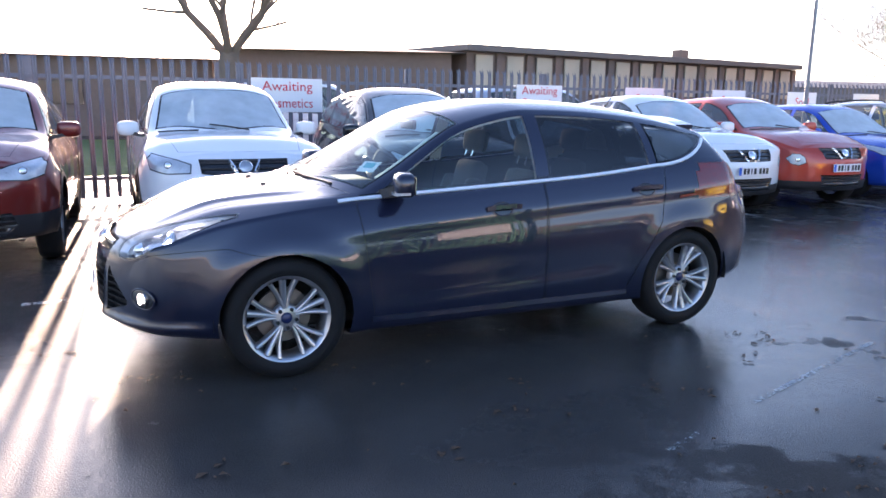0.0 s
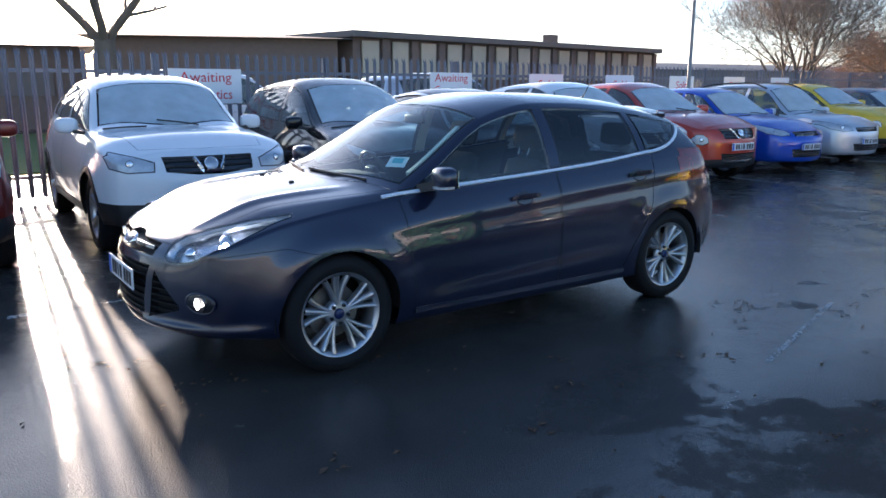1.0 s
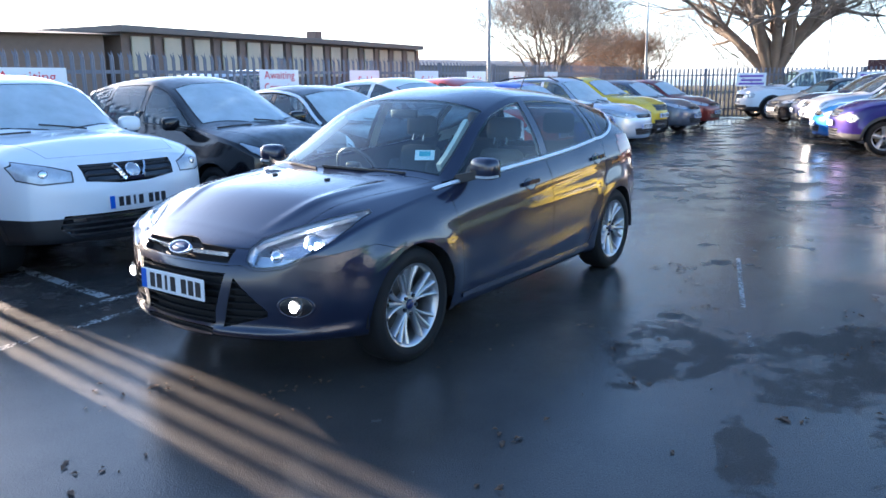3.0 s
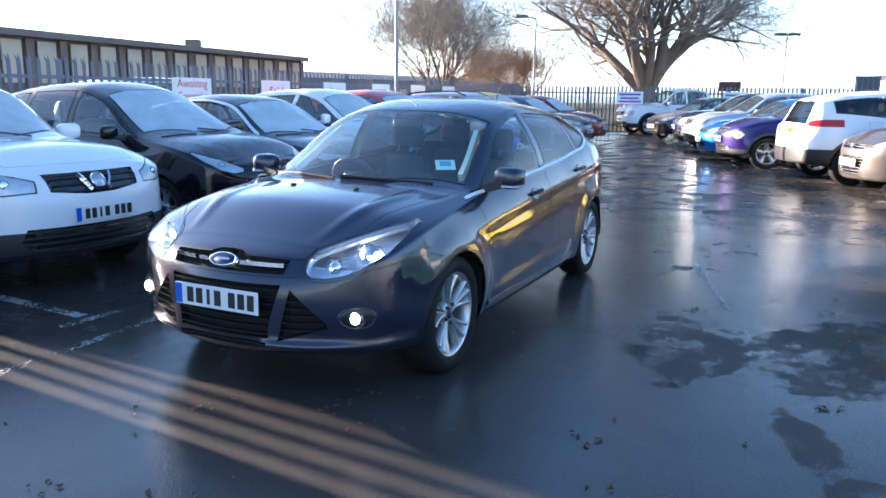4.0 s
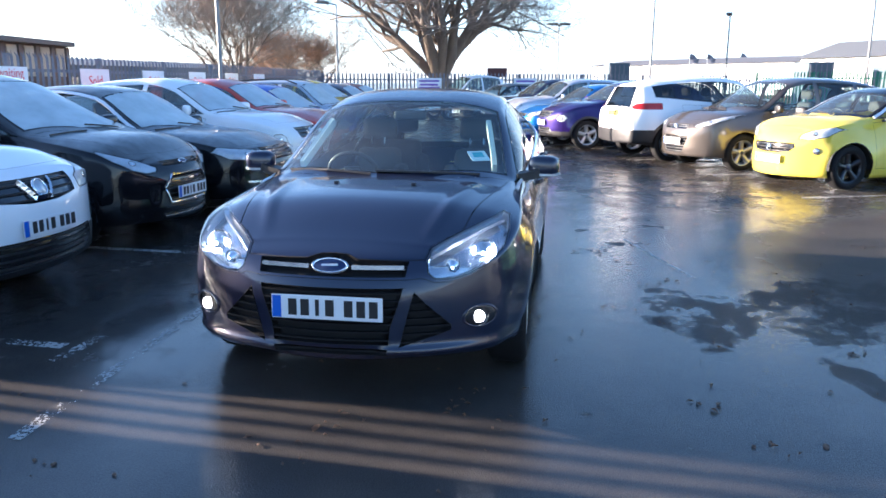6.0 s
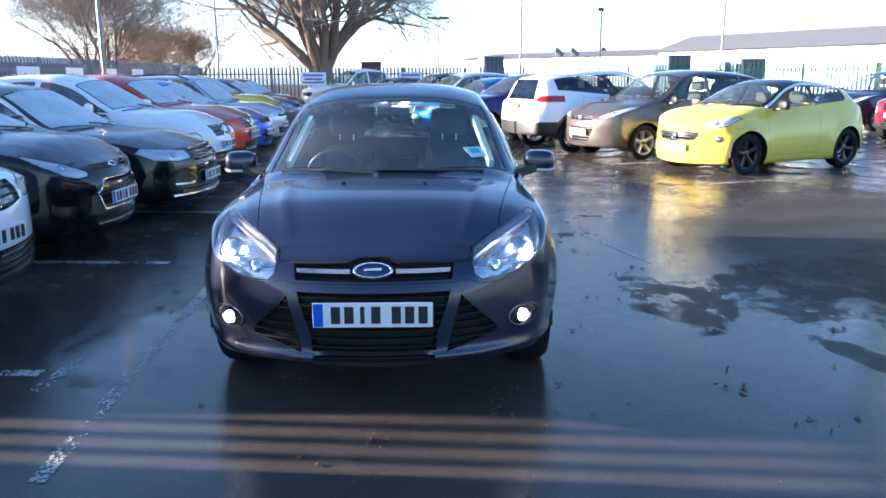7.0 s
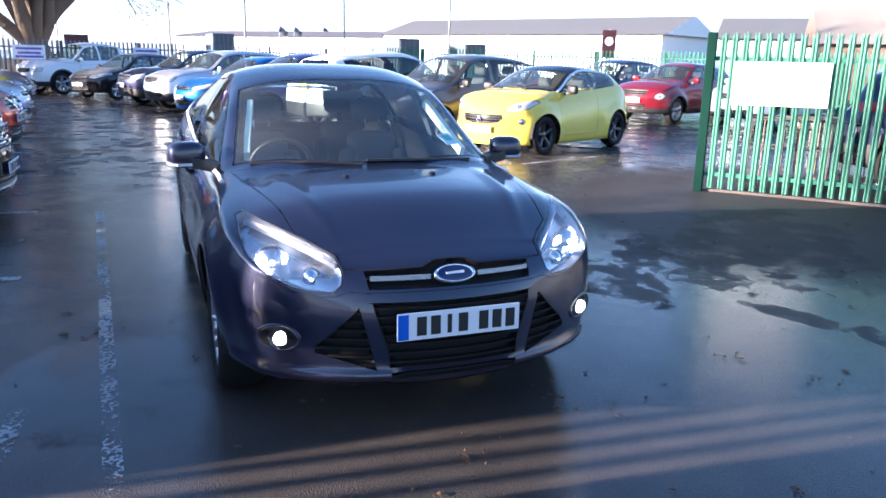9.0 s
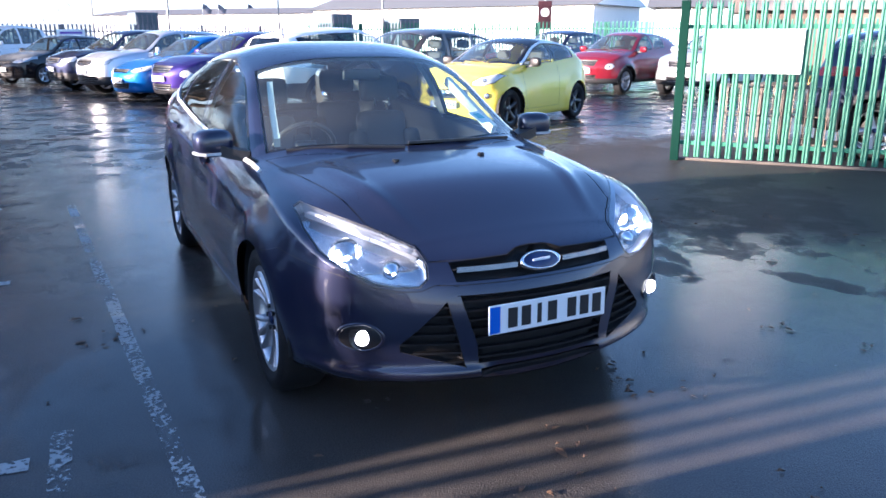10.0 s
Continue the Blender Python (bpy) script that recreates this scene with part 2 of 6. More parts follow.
M_ASPHALT = wet_asphalt()
M_BLACK = material("black_plastic", (0.018, 0.018, 0.02), 0.45, bump=0.0004, fine=400)
M_GAP = material("shut_gap", (0.006, 0.006, 0.007), 0.7)
M_UNDER = material("underbody", (0.012, 0.012, 0.012), 0.8)
M_TYRE = material("tyre_rubber", (0.011, 0.011, 0.012), 0.75, bump=0.0006, fine=200, spec=0.25)
M_ALLOY = material("alloy", (0.48, 0.49, 0.51), 0.32, 0.85, 0.2, vary=0.08)
M_DARKALLOY = material("dark_alloy", (0.03, 0.03, 0.033), 0.3, 0.6, 0.5)
M_CHROME = material("chrome", (0.85, 0.86, 0.88), 0.08, 1.0, vary=0.03)
M_DISC = material("brake_disc", (0.22, 0.2, 0.18), 0.4, 0.8)
M_GLOSSBLACK = material("gloss_black", (0.01, 0.01, 0.012), 0.12, 0.0, 0.6)
M_SEAT = material("seat_cloth", (0.05, 0.05, 0.052), 0.85, bump=0.001, fine=300)
M_DASH = material("dash_plastic", (0.02, 0.02, 0.022), 0.6, bump=0.0006, fine=300)
M_GLASS = glass("window_glass", (0.80, 0.88, 0.86))
M_PRIVACY = glass("privacy_glass", (0.17, 0.19, 0.21))
M_TINT = glass("tinted_glass", (0.30, 0.34, 0.36))
M_SCREEN = glass("windscreen_glass", (0.80, 0.95, 0.92), dew=0.028, ior=1.9)
M_BACKGLASS = glass("rear_glass", (0.66, 0.72, 0.71))
M_SLAT = material("grille_black", (0.007, 0.007, 0.008), 0.6, spec=0.25)
M_FROST = material("lamp_housing", (0.52, 0.53, 0.56), 0.22, 0.8, vary=0.35, scale=22, fine=40, bump=0.0012)
M_BROW = material("lamp_bezel", (0.46, 0.47, 0.50), 0.3, 0.8, vary=0.2)
M_DEWY = glass("dewy_glass", (0.62, 0.7, 0.7), dew=0.6)
M_DEWSIDE = glass("dewy_side_glass", (0.5, 0.58, 0.58), dew=0.10)
M_LENS = glass("lamp_lens", (0.94, 0.96, 0.98), ior=1.5)
M_LAMP = material("lamp_reflector", (0.7, 0.72, 0.75), 0.2, 0.85, vary=0.25, scale=18, fine=70)
M_LAMPPALE = material("pale_lamp", (0.44, 0.47, 0.51), 0.3, 0.25, 1.0, vary=0.5, scale=14, fine=60)
M_LINING = material("roof_lining", (0.6, 0.6, 0.57), 0.9, vary=0.05)
M_TAIL = material("tail_lamp_red", (0.34, 0.010, 0.008), 0.25, 0.0, 0.4, vary=0.3, scale=30)
M_TAILDARK = material("smoked_tail_lamp_red", (0.15, 0.005, 0.005), 0.2, 0.0, 0.8, vary=0.3, scale=30)
M_BULB = material("lit_bulb", (1, 1, 1), 0.3, emit=(1.0, 0.95, 0.85), power=10.0)
M_FOG = material("lit_fog_glass", (1, 1, 1), 0.3, emit=(1.0, 0.84, 0.62), power=1.8)
M_SATIN = material("satin_aluminium", (0.90, 0.91, 0.92), 0.30, 0.35, vary=0.04)
M_PLATE_W = material("plate_white", (0.78, 0.79, 0.8), 0.35, vary=0.04)
M_PLATE_Y = material("plate_yellow", (0.75, 0.55, 0.05), 0.35, vary=0.04)
M_PLATE_BLUE = material("plate_blue", (0.02, 0.11, 0.55), 0.35)
M_INK = material("ink_black", (0.012, 0.012, 0.014), 0.5)
M_BADGE = material("badge_blue", (0.006, 0.016, 0.075), 0.35, 0.0, 0.1)
M_PAPER = material("paper", (0.75, 0.77, 0.8), 0.6, vary=0.05)
M_PAPERBLUE = material("paper_teal", (0.12, 0.42, 0.5), 0.6)
M_RED = material("sign_red", (0.62, 0.03, 0.05), 0.5)
M_PURPLE = material("sign_purple", (0.16, 0.08, 0.4), 0.5)
M_SIGN = material("sign_white", (0.8, 0.8, 0.81), 0.4, vary=0.06, bump=0.0003)
M_FENCE = material("dark_steel", (0.15, 0.155, 0.19), 0.45, 0.3, vary=0.3, scale=6)
M_GREEN = material("green_steel", (0.030, 0.155, 0.10), 0.55, 0.0, 0.0, vary=0.2, scale=5)
M_OLDWIRE = material("weathered_wire", (0.16, 0.14, 0.12), 0.5, 0.5, vary=0.3, scale=8)
M_PALEROOF = material("pale_grey_roof", (0.115, 0.125, 0.138), 0.8, vary=0.15, scale=0.6, spec=0.2)
M_TANROOF = material("tan_roof", (0.28, 0.25, 0.215), 0.8, vary=0.15, scale=1.0)
M_POST = material("grey_post", (0.24, 0.245, 0.25), 0.5, 0.3, vary=0.2, scale=8)
M_GALV = material("galvanised", (0.5, 0.52, 0.53), 0.4, 0.7, vary=0.2, scale=8)


def worn_paint(name="road_paint", lo=0.90, hi=1.04, most=0.85):
    """Road paint that has flaked off in places."""
    m = material(name, (0.5, 0.5, 0.48), 0.45, vary=0.4, scale=14, fine=90, bump=0.001)
    nt = m.node_tree
    tc = [n for n in nt.nodes if n.type == "TEX_COORD"][0]
    n1, n2, add, r = (nt.nodes.new(k) for k in ("ShaderNodeTexNoise", "ShaderNodeTexNoise", "ShaderNodeMath", "ShaderNodeMapRange"))
    n1.inputs["Scale"].default_value, n1.inputs["Detail"].default_value = 3.0, 10
    n2.inputs["Scale"].default_value, n2.inputs["Detail"].default_value = 45.0, 6
    add.operation = "ADD"
    for i, n in enumerate((n1, n2)):
        nt.links.new(tc.outputs["Object"], n.inputs["Vector"])
        nt.links.new(n.outputs[0], add.inputs[i])
    r.inputs[1].default_value, r.inputs[2].default_value, r.inputs[3].default_value, r.inputs[4].default_value = lo, hi, 0.0, most
    nt.links.new(add.outputs[0], r.inputs[0])
    nt.links.new(r.outputs[0], nt.nodes["Principled BSDF"].inputs["Alpha"])
    return m


M_LINE = worn_paint()
M_WORNLINE = worn_paint("worn_road_paint", 0.92, 1.10, 0.7)
M_BARK = material("bark", (0.17, 0.135, 0.105), 0.9, vary=0.4, scale=4, bump=0.01, fine=30)
M_TWIG = material("twigs", (0.26, 0.21, 0.165), 0.9, vary=0.3)
M_TWIGRED = material("twigs_russet", (0.30, 0.19, 0.12), 0.9, vary=0.3)
M_GRASS = material("grass", (0.10, 0.14, 0.03), 0.9, vary=0.5, scale=1.2, bump=0.03, fine=40)
M_WASTE = material("rough_brown_grass", (0.085, 0.075, 0.045), 0.95, vary=0.5, scale=0.8, bump=0.03, fine=25, spec=0.1)
M_LEAF = material("dead_leaf", (0.09, 0.05, 0.025), 0.7, vary=0.5)
M_PANEL = material("pale_board", (0.52, 0.45, 0.34), 0.8, vary=0.2, scale=2)
M_PIER = material("dark_brick", (0.19, 0.14, 0.115), 0.85, vary=0.3, scale=6, bump=0.004)
M_FASCIA = material("roof_edge", (0.17, 0.145, 0.13), 0.7, vary=0.2)
M_WHITECLAD = material("white_cladding", (0.70, 0.72, 0.74), 0.5, vary=0.1, scale=0.5)
M_STEELBLUE = material("blue_grey_steel", (0.07, 0.10, 0.125), 0.5, vary=0.2, scale=2)
M_ROOFGREY = material("grey_roof", (0.13, 0.125, 0.125), 0.6, vary=0.15, scale=0.6)
M_CONC = material("concrete", (0.35, 0.34, 0.32), 0.85, vary=0.2, bump=0.003)
P_MAROON = material("maroon_sign", (0.05, 0.012, 0.016), 0.4)

# ---- mesh helpers ----
def mesh_from(name, verts, faces, mats, smooth=True, fmat=None):
    me = bpy.data.meshes.new(name)
    me.from_pydata([tuple(v) for v in verts], [], faces)
    for m in (mats if isinstance(mats, (list, tuple)) else [mats]):
        me.materials.append(m)
    me.polygons.foreach_set("use_smooth", [smooth] * len(me.polygons))
    if fmat is not None:
        me.polygons.foreach_set("material_index", fmat)
    me.update()
    return me


def part(name, bm, mat, parent=None, label="", smooth=False):
    """Links a bmesh, or a mesh, as one object under a thing or a part."""
    if isinstance(bm, bmesh.types.BMesh):
        me = bpy.data.meshes.new(name)
        for f in bm.faces:
            f.smooth = smooth
        bm.to_mesh(me)
        bm.free()
        for m in (mat if isinstance(mat, (list, tuple)) else [mat]):
            me.materials.append(m)
    else:
        me = bm
    ob = new(name, me)
    ob.parent = parent
    if label:
        ob["label"] = label
    return ob


def thing(name, m, label, category, group="", kind=""):
    ob = new(name)
    ob.empty_display_size = 0.1
    ob.matrix_basis = m
    return tagged(ob, label, category, group, kind)


def box(sx, sy, sz, at=(0, 0, 0), bevel=0.0, rot=None, bm=None, seg=2):
    """A bevelled block, centred at the place given."""
    own = bmesh.new()
    bmesh.ops.create_cube(own, size=1.0)
    bmesh.ops.scale(own, vec=(sx, sy, sz), verts=own.verts)
    if bevel:
        bmesh.ops.bevel(own, geom=own.edges[:], offset=bevel, segments=seg, affect="EDGES", profile=0.6)
    if rot:
        own.transform(Euler([radians(a) for a in rot]).to_matrix().to_4x4())
    own.transform(Matrix.Translation(at))
    return join(bm, own)


def join(bm, own):
    if bm is None:
        return own
    tmp = bpy.data.meshes.new("tmp")
    own.to_mesh(tmp)
    own.free()
    bm.from_mesh(tmp)
    bpy.data.meshes.remove(tmp)
    return bm


def tube(a, b, r, r2=None, n=8, bm=None):
    """A round bar from a to b."""
    own = bmesh.new()
    a, b = Vector(a), Vector(b)
    d = b - a
    bmesh.ops.create_cone(own, cap_ends=True, segments=n, radius1=r, radius2=r if r2 is None else r2, depth=d.length)
    own.transform(Matrix.Translation((a + b) / 2) @ d.to_track_quat("Z", "Y").to_matrix().to_4x4())
    return join(bm, own)


def lathe(profile, n=32, axis="y", bm=None):
    """Turns a profile of (radius, along) round the y axis."""
    own = bmesh.new()
    rings = []
    for r, a in profile:
        rings.append([own.verts.new((r * math.cos(2 * math.pi * i / n), a, r * math.sin(2 * math.pi * i / n))) for i in range(n)])
    for p, q in zip(rings, rings[1:]):
        for i in range(n):
            j = (i + 1) % n
            own.faces.new((p[i], p[j], q[j], q[i]))
    bmesh.ops.recalc_face_normals(own, faces=own.faces)
    if axis == "z":
        own.transform(Euler((radians(90), 0, 0)).to_matrix().to_4x4())
    return join(bm, own)


def slab(poly, z0, z1, bm=None):
    """A prism on a plan polygon."""
    own = bmesh.new()
    lo, hi = [own.verts.new((x, y, z0)) for x, y in poly], [own.verts.new((x, y, z1)) for x, y in poly]
    own.faces.new(hi), own.faces.new(lo[::-1])
    for i in range(len(poly)):
        j = (i + 1) % len(poly)
        own.faces.new((lo[i], lo[j], hi[j], hi[i]))
    bmesh.ops.recalc_face_normals(own, faces=own.faces)
    return join(bm, own)


def sweep(points, w, h, bm=None, up=Vector((0, 0, 1))):
    """A flat bar of width w (along up) and depth h that follows the points."""
    own = bmesh.new()
    pts = [Vector(p) for p in points]
    rings = []
    for i, p in enumerate(pts):
        t = (pts[min(i + 1, len(pts) - 1)] - pts[max(i - 1, 0)]).normalized()
        s = t.cross(up).normalized()
        u = s.cross(t).normalized()
        rings.append([own.verts.new(p + s * (a * h / 2) + u * (b * w / 2)) for a, b in ((-1, -1), (1, -1), (1, 1), (-1, 1))])
    for a, b in zip(rings, rings[1:]):
        for i in range(4):
            j = (i + 1) % 4
            own.faces.new((a[i], a[j], b[j], b[i]))
    own.faces.new(rings[0][::-1]), own.faces.new(rings[-1])
    bmesh.ops.recalc_face_normals(own, faces=own.faces)
    return join(bm, own)


def lettering(text, size, mat, m, parent, name="lettering", depth=0.002, width=None):
    """Raised letters in the built-in font as a mesh, centred on the pose m, whose z faces the reader."""
    cu = bpy.data.curves.new("tmp_text", "FONT")
    cu.body, cu.size, cu.extrude, cu.align_x, cu.align_y = text, size, depth / 2, "CENTER", "CENTER"
    cu.resolution_u = 3
    ob = bpy.data.objects.new("tmp_text", cu)
    scene.collection.objects.link(ob)
    bpy.context.view_layer.update()
    me = bpy.data.meshes.new_from_object(ob.evaluated_get(bpy.context.evaluated_depsgraph_get()))
    bpy.data.objects.remove(ob)
    bpy.data.curves.remove(cu)
    me.materials.clear()
    me.materials.append(mat)
    co = np.empty(len(me.vertices) * 3)
    me.vertices.foreach_get("co", co)
    co = co.reshape(-1, 3)
    if len(co):
        co[:, :2] -= (co[:, :2].max(0) + co[:, :2].min(0)) / 2
        if width:
            co[:, 0] *= width / max(1e-6, np.ptp(co[:, 0]))
    me.vertices.foreach_set("co", co.ravel())
    me.transform(m)
    me.name = name
    return part(name, me, mat, parent)


def smooth_curve(knots):
    """A smooth curve y(x) through the knots, without overshoot."""
    knots = sorted(knots)
    xs, ys = np.array([k[0] for k in knots], float), np.array([k[1] for k in knots], float)
    h, d = np.diff(xs), np.diff(ys) / np.diff(xs)
    m = np.zeros(len(xs))
    m[0], m[-1] = d[0], d[-1]
    for i in range(1, len(xs) - 1):
        if d[i - 1] * d[i] > 0:
            w1, w2 = 2 * h[i] + h[i - 1], h[i] + 2 * h[i - 1]
            m[i] = (w1 + w2) / (w1 / d[i - 1] + w2 / d[i])

    def at(x):
        x = min(max(x, xs[0]), xs[-1])
        i = int(min(max(np.searchsorted(xs, x) - 1, 0), len(h) - 1))
        t = (x - xs[i]) / h[i]
        return float((2 * t**3 - 3 * t**2 + 1) * ys[i] + (t**3 - 2 * t**2 + t) * h[i] * m[i] + (3 * t**2 - 2 * t**3) * ys[i + 1] + (t**3 - t**2) * h[i] * m[i + 1])
    return at

# ---- cars ----
from mathutils.bvhtree import BVHTree

CAR = dict(wb=2.6, fo=0.85, ro=0.75, hw=0.88, h=1.5, zb=(0.25, 0.21, 0.28), R=0.32, tw=0.21, rim=0.70, zn=0.74, Bf=0.2, Br=0.12,
           xc=1.05, zc=0.98, pillar=0.28, xw=0.30, drop=0.06, xp=-0.2, xr=-1.65, zr=1.36, xg=-1.9, zg=1.0, bz0=0.92, bz1=1.03, yr=0.56,
           bulge=((0, 0.85), (0.25, 1.0), (0.6, 1.0), (0.85, 0.72), (1, 0)), rbulge=((0, 0.9), (0.3, 1), (0.6, 0.8), (1, 0)), nose=0.78, tail=0.86, flare=0.012, crease=0.0,
           panes=(), doors=(), lamp=None, fog=None, grilles=(), tails=None, clad=0.0, inset=0.045, tip=0.0, round=2.3, wide=0.36, tuck=0.045, plate=0.5, rplate=0.75, rows=(12, 6, 8), nx=58, shoulder=0.86, arch=0.04, ridge=0.0, crease2=0.0, lowtrim=(0.13, 0.10, 0.14), roof_trim=False, lip=0.0, trim=0.018)


class Shell:
    """The painted skin of a car: x forward, y to its left, z up, the origin on the ground between the axles."""

    def __init__(self, **spec):
        s = self.s = {**CAR, **spec}
        wb, hw = s["wb"], s["hw"]
        self.xf, self.xb = wb / 2 + s["fo"] - s["Bf"], -(wb / 2 + s["ro"]) + s["Br"]
        xf, xb, xc, zc, xw, zw = self.xf, self.xb, s["xc"], s["zc"], s["xw"], s["h"] - s["drop"]
        xa = self.xa = xc - s["pillar"]
        zhood = s["zn"] + (zc - s["zn"]) * 0.62
        slope = (zw - zc) / (xc - xw)
        rise = max((zc - zhood - 0.045) / ((xf - xc) * 0.55), 0.02)
        self.top = smooth_curve([(xf, s["zn"] + 0.035), (xf - (xf - xc) * 0.45, zhood + 0.045), (xc + 0.05, zc - 0.05 * rise), (xc, zc), (xc - 0.1, zc + 0.098 * slope), (xw + 0.12, zw - 0.105 * slope), (xw, zw - 0.01),
                                 (s["xp"], s["h"]), (s["xr"], s["zr"]), (s["xg"], s["zg"]), (xb, s["zg"] - 0.07)])
        self.rail_z = smooth_curve([(xf, s["zn"]), (xf - (xf - xc) * 0.45, zhood - 0.005), (xa + 0.08, s["bz0"] + 0.029), (xa + 0.02, s["bz0"] + 0.035), (xa - 0.12, s["bz0"] + 0.035 + 0.12 * slope * 0.95),
                                    (xw - 0.08, zw - 0.085), (s["xp"], s["h"] - 0.07), (s["xr"], s["zr"] - 0.065), (s["xg"], s["zg"] - 0.02), (xb, s["zg"] - 0.12)])
        self.rail_y = smooth_curve([(xf, 0.60 * hw), (xf - 0.4, 0.74 * hw), (xa + 0.1, 0.82 * hw), (xa - 0.1, 0.80 * hw), (xw - 0.1, s["yr"] + 0.025), (s["xp"], s["yr"]), (s["xr"], s["yr"] - 0.03), (s["xg"], 0.72 * hw), (xb, 0.74 * hw)])
        self.belt_z = smooth_curve([(xf, s["zn"] - 0.05), (xf - (xf - xc) * 0.45, zhood - 0.06), (xa + 0.1, s["bz0"] - 0.005), ((xa + s["xg"]) / 2, (s["bz0"] + s["bz1"]) / 2), (s["xg"] + 0.3, s["bz1"]), (s["xg"], min(s["bz1"], s["zg"] - 0.06)), (xb, s["zg"] - 0.2)])
        self.belt_y = smooth_curve([(xf, 0.97), (xf - 0.4, 0.94), (xa, s["shoulder"]), (0, s["shoulder"] + 0.015), (s["xg"] + 0.3, s["shoulder"]), (xb, 0.93)])
        n, t = s["nose"], s["tail"]
        self.plan = smooth_curve([(xf, n), (xf - 0.07, n + (1 - n) * 0.34), (xf - 0.18, n + (1 - n) * 0.62), (xf - 0.36, n + (1 - n) * 0.86), (xf - 0.62, 0.99), (0, 1.0), (xb + 0.6, 0.99), (xb + 0.3, t + (1 - t) * 0.75), (xb + 0.12, t + (1 - t) * 0.42), (xb, t)])
        b = s["zb"]
        self.low = smooth_curve([(xf, b[0]), (wb / 2 - 0.4, b[1]), (-wb / 2 + 0.4, b[1]), (xb, b[2])])
        self.crease = smooth_curve([(xf, 0.60), (wb / 2, 0.70), (0, 0.80), (xb, 0.93)])
        self.build()

    def section(self, x):
        s = self.s
        nB, nC, nD = s["rows"]
        w, zb, zs, zr, yr, zt = s["hw"] * self.plan(x), self.low(x), self.belt_z(x), self.rail_z(x), self.rail_y(x), self.top(x)
        ys = w * self.belt_y(x)
        zs = min(zs, zr - 0.012)
        yr = min(yr, ys - 0.012)
        out = [(0.0, zb), (w - 0.16, zb)]
        bf = ys / w
        for k in range(nB + 1):
            v = k / nB
            z = zb + 0.012 + (zs - zb - 0.012) * v
            f = 1 - s["tuck"] * ((s["wide"] - v) / s["wide"]) ** 2 if v < s["wide"] else 1 - (1 - bf) * ((v - s["wide"]) / (1 - s["wide"])) ** s["round"]
            y = w * f
            if s["flare"]:
                for ax in (s["wb"] / 2, -s["wb"] / 2):
                    d = math.hypot(x - ax, z - s["R"]) - s["R"] - 0.04
                    q = min(max(1 - d / 0.16, 0), 1)
                    y += s["flare"] * q * q * (3 - 2 * q)
            if s["crease"]:
                fade = min(max((self.xf - 0.75 - x) / 0.5, 0), 1)
                y += s["crease"] * fade * (1 / (1 + math.exp(-(z - self.crease(x)) / 0.010)) - 0.5) * (1 if z < self.crease(x) + 0.15 else max(0, 1 - (z - self.crease(x) - 0.15) / 0.1))
            if s["crease2"]:
                zc = 0.40 - 0.05 * x
                fade = min(max((s["wb"] / 2 - 0.42 - abs(x)) / 0.25, 0), 1)
                y += s["crease2"] * fade * (1 / (1 + math.exp((z - zc) / 0.012)) - 0.4)
            if s["lip"]:
                y += s["lip"] * math.exp(-((z - 0.305) / 0.026) ** 2) * min(max((x - s["wb"] / 2 - 0.36) / 0.12, 0), 1)
            out.append((y, z))
        for k in range(1, nC + 1):
            t = k / nC
            out.append((ys + (yr - ys) * t + 0.03 * math.sin(math.pi * t) * min(1, (zr - zs) / 0.3), zs + (zr - zs) * t))
        for k in range(1, nD + 1):
            c = 1 - k / nD
            up = s["ridge"] * max(0.0, 1 - abs(c - 0.72) / 0.075) * min(max((x - s["xc"] + 0.05) / 0.25, 0), 1) * min(max((self.xf - x) / 0.3, 0), 1) if s["ridge"] else 0
            out.append((yr * c, zr + (zt - zr) * (1 - c ** (2.3 + 1.0 * min(max((s["xw"] + 0.25 - x) / 0.4, 0), 1) * min(max((x - s["xr"]) / 0.4, 0), 1))) + up))
        return out

    def build(self):
        s = self.s
        nB, nC, nD = s["rows"]
        bm = self.bm = bmesh.new()
        nx = s["nx"]
        us = [0.5 - 0.5 * math.cos(math.pi * i / (nx - 1)) for i in range(nx)]
        xs = [self.xb + (self.xf - self.xb) * (0.55 * u + 0.45 * i / (nx - 1)) for i, u in enumerate(us)]
        grid = []
        for x in xs:
            sec = self.section(x)
            left = [bm.verts.new((x, y, z)) for y, z in sec]
            right = [bm.verts.new((x, -y, z)) if y > 1e-6 else left[i] for i, (y, z) in enumerate(sec)]
            grid.append((left, right))
        n = len(grid[0][0])
        for (l0, r0), (l1, r1) in zip(grid, grid[1:]):
            for i in range(n - 1):
                bm.faces.new((l0[i], l0[i + 1], l1[i + 1], l1[i]))
                bm.faces.new((r0[i], r1[i], r1[i + 1], r0[i + 1]))
        rail = n - 1 - nD
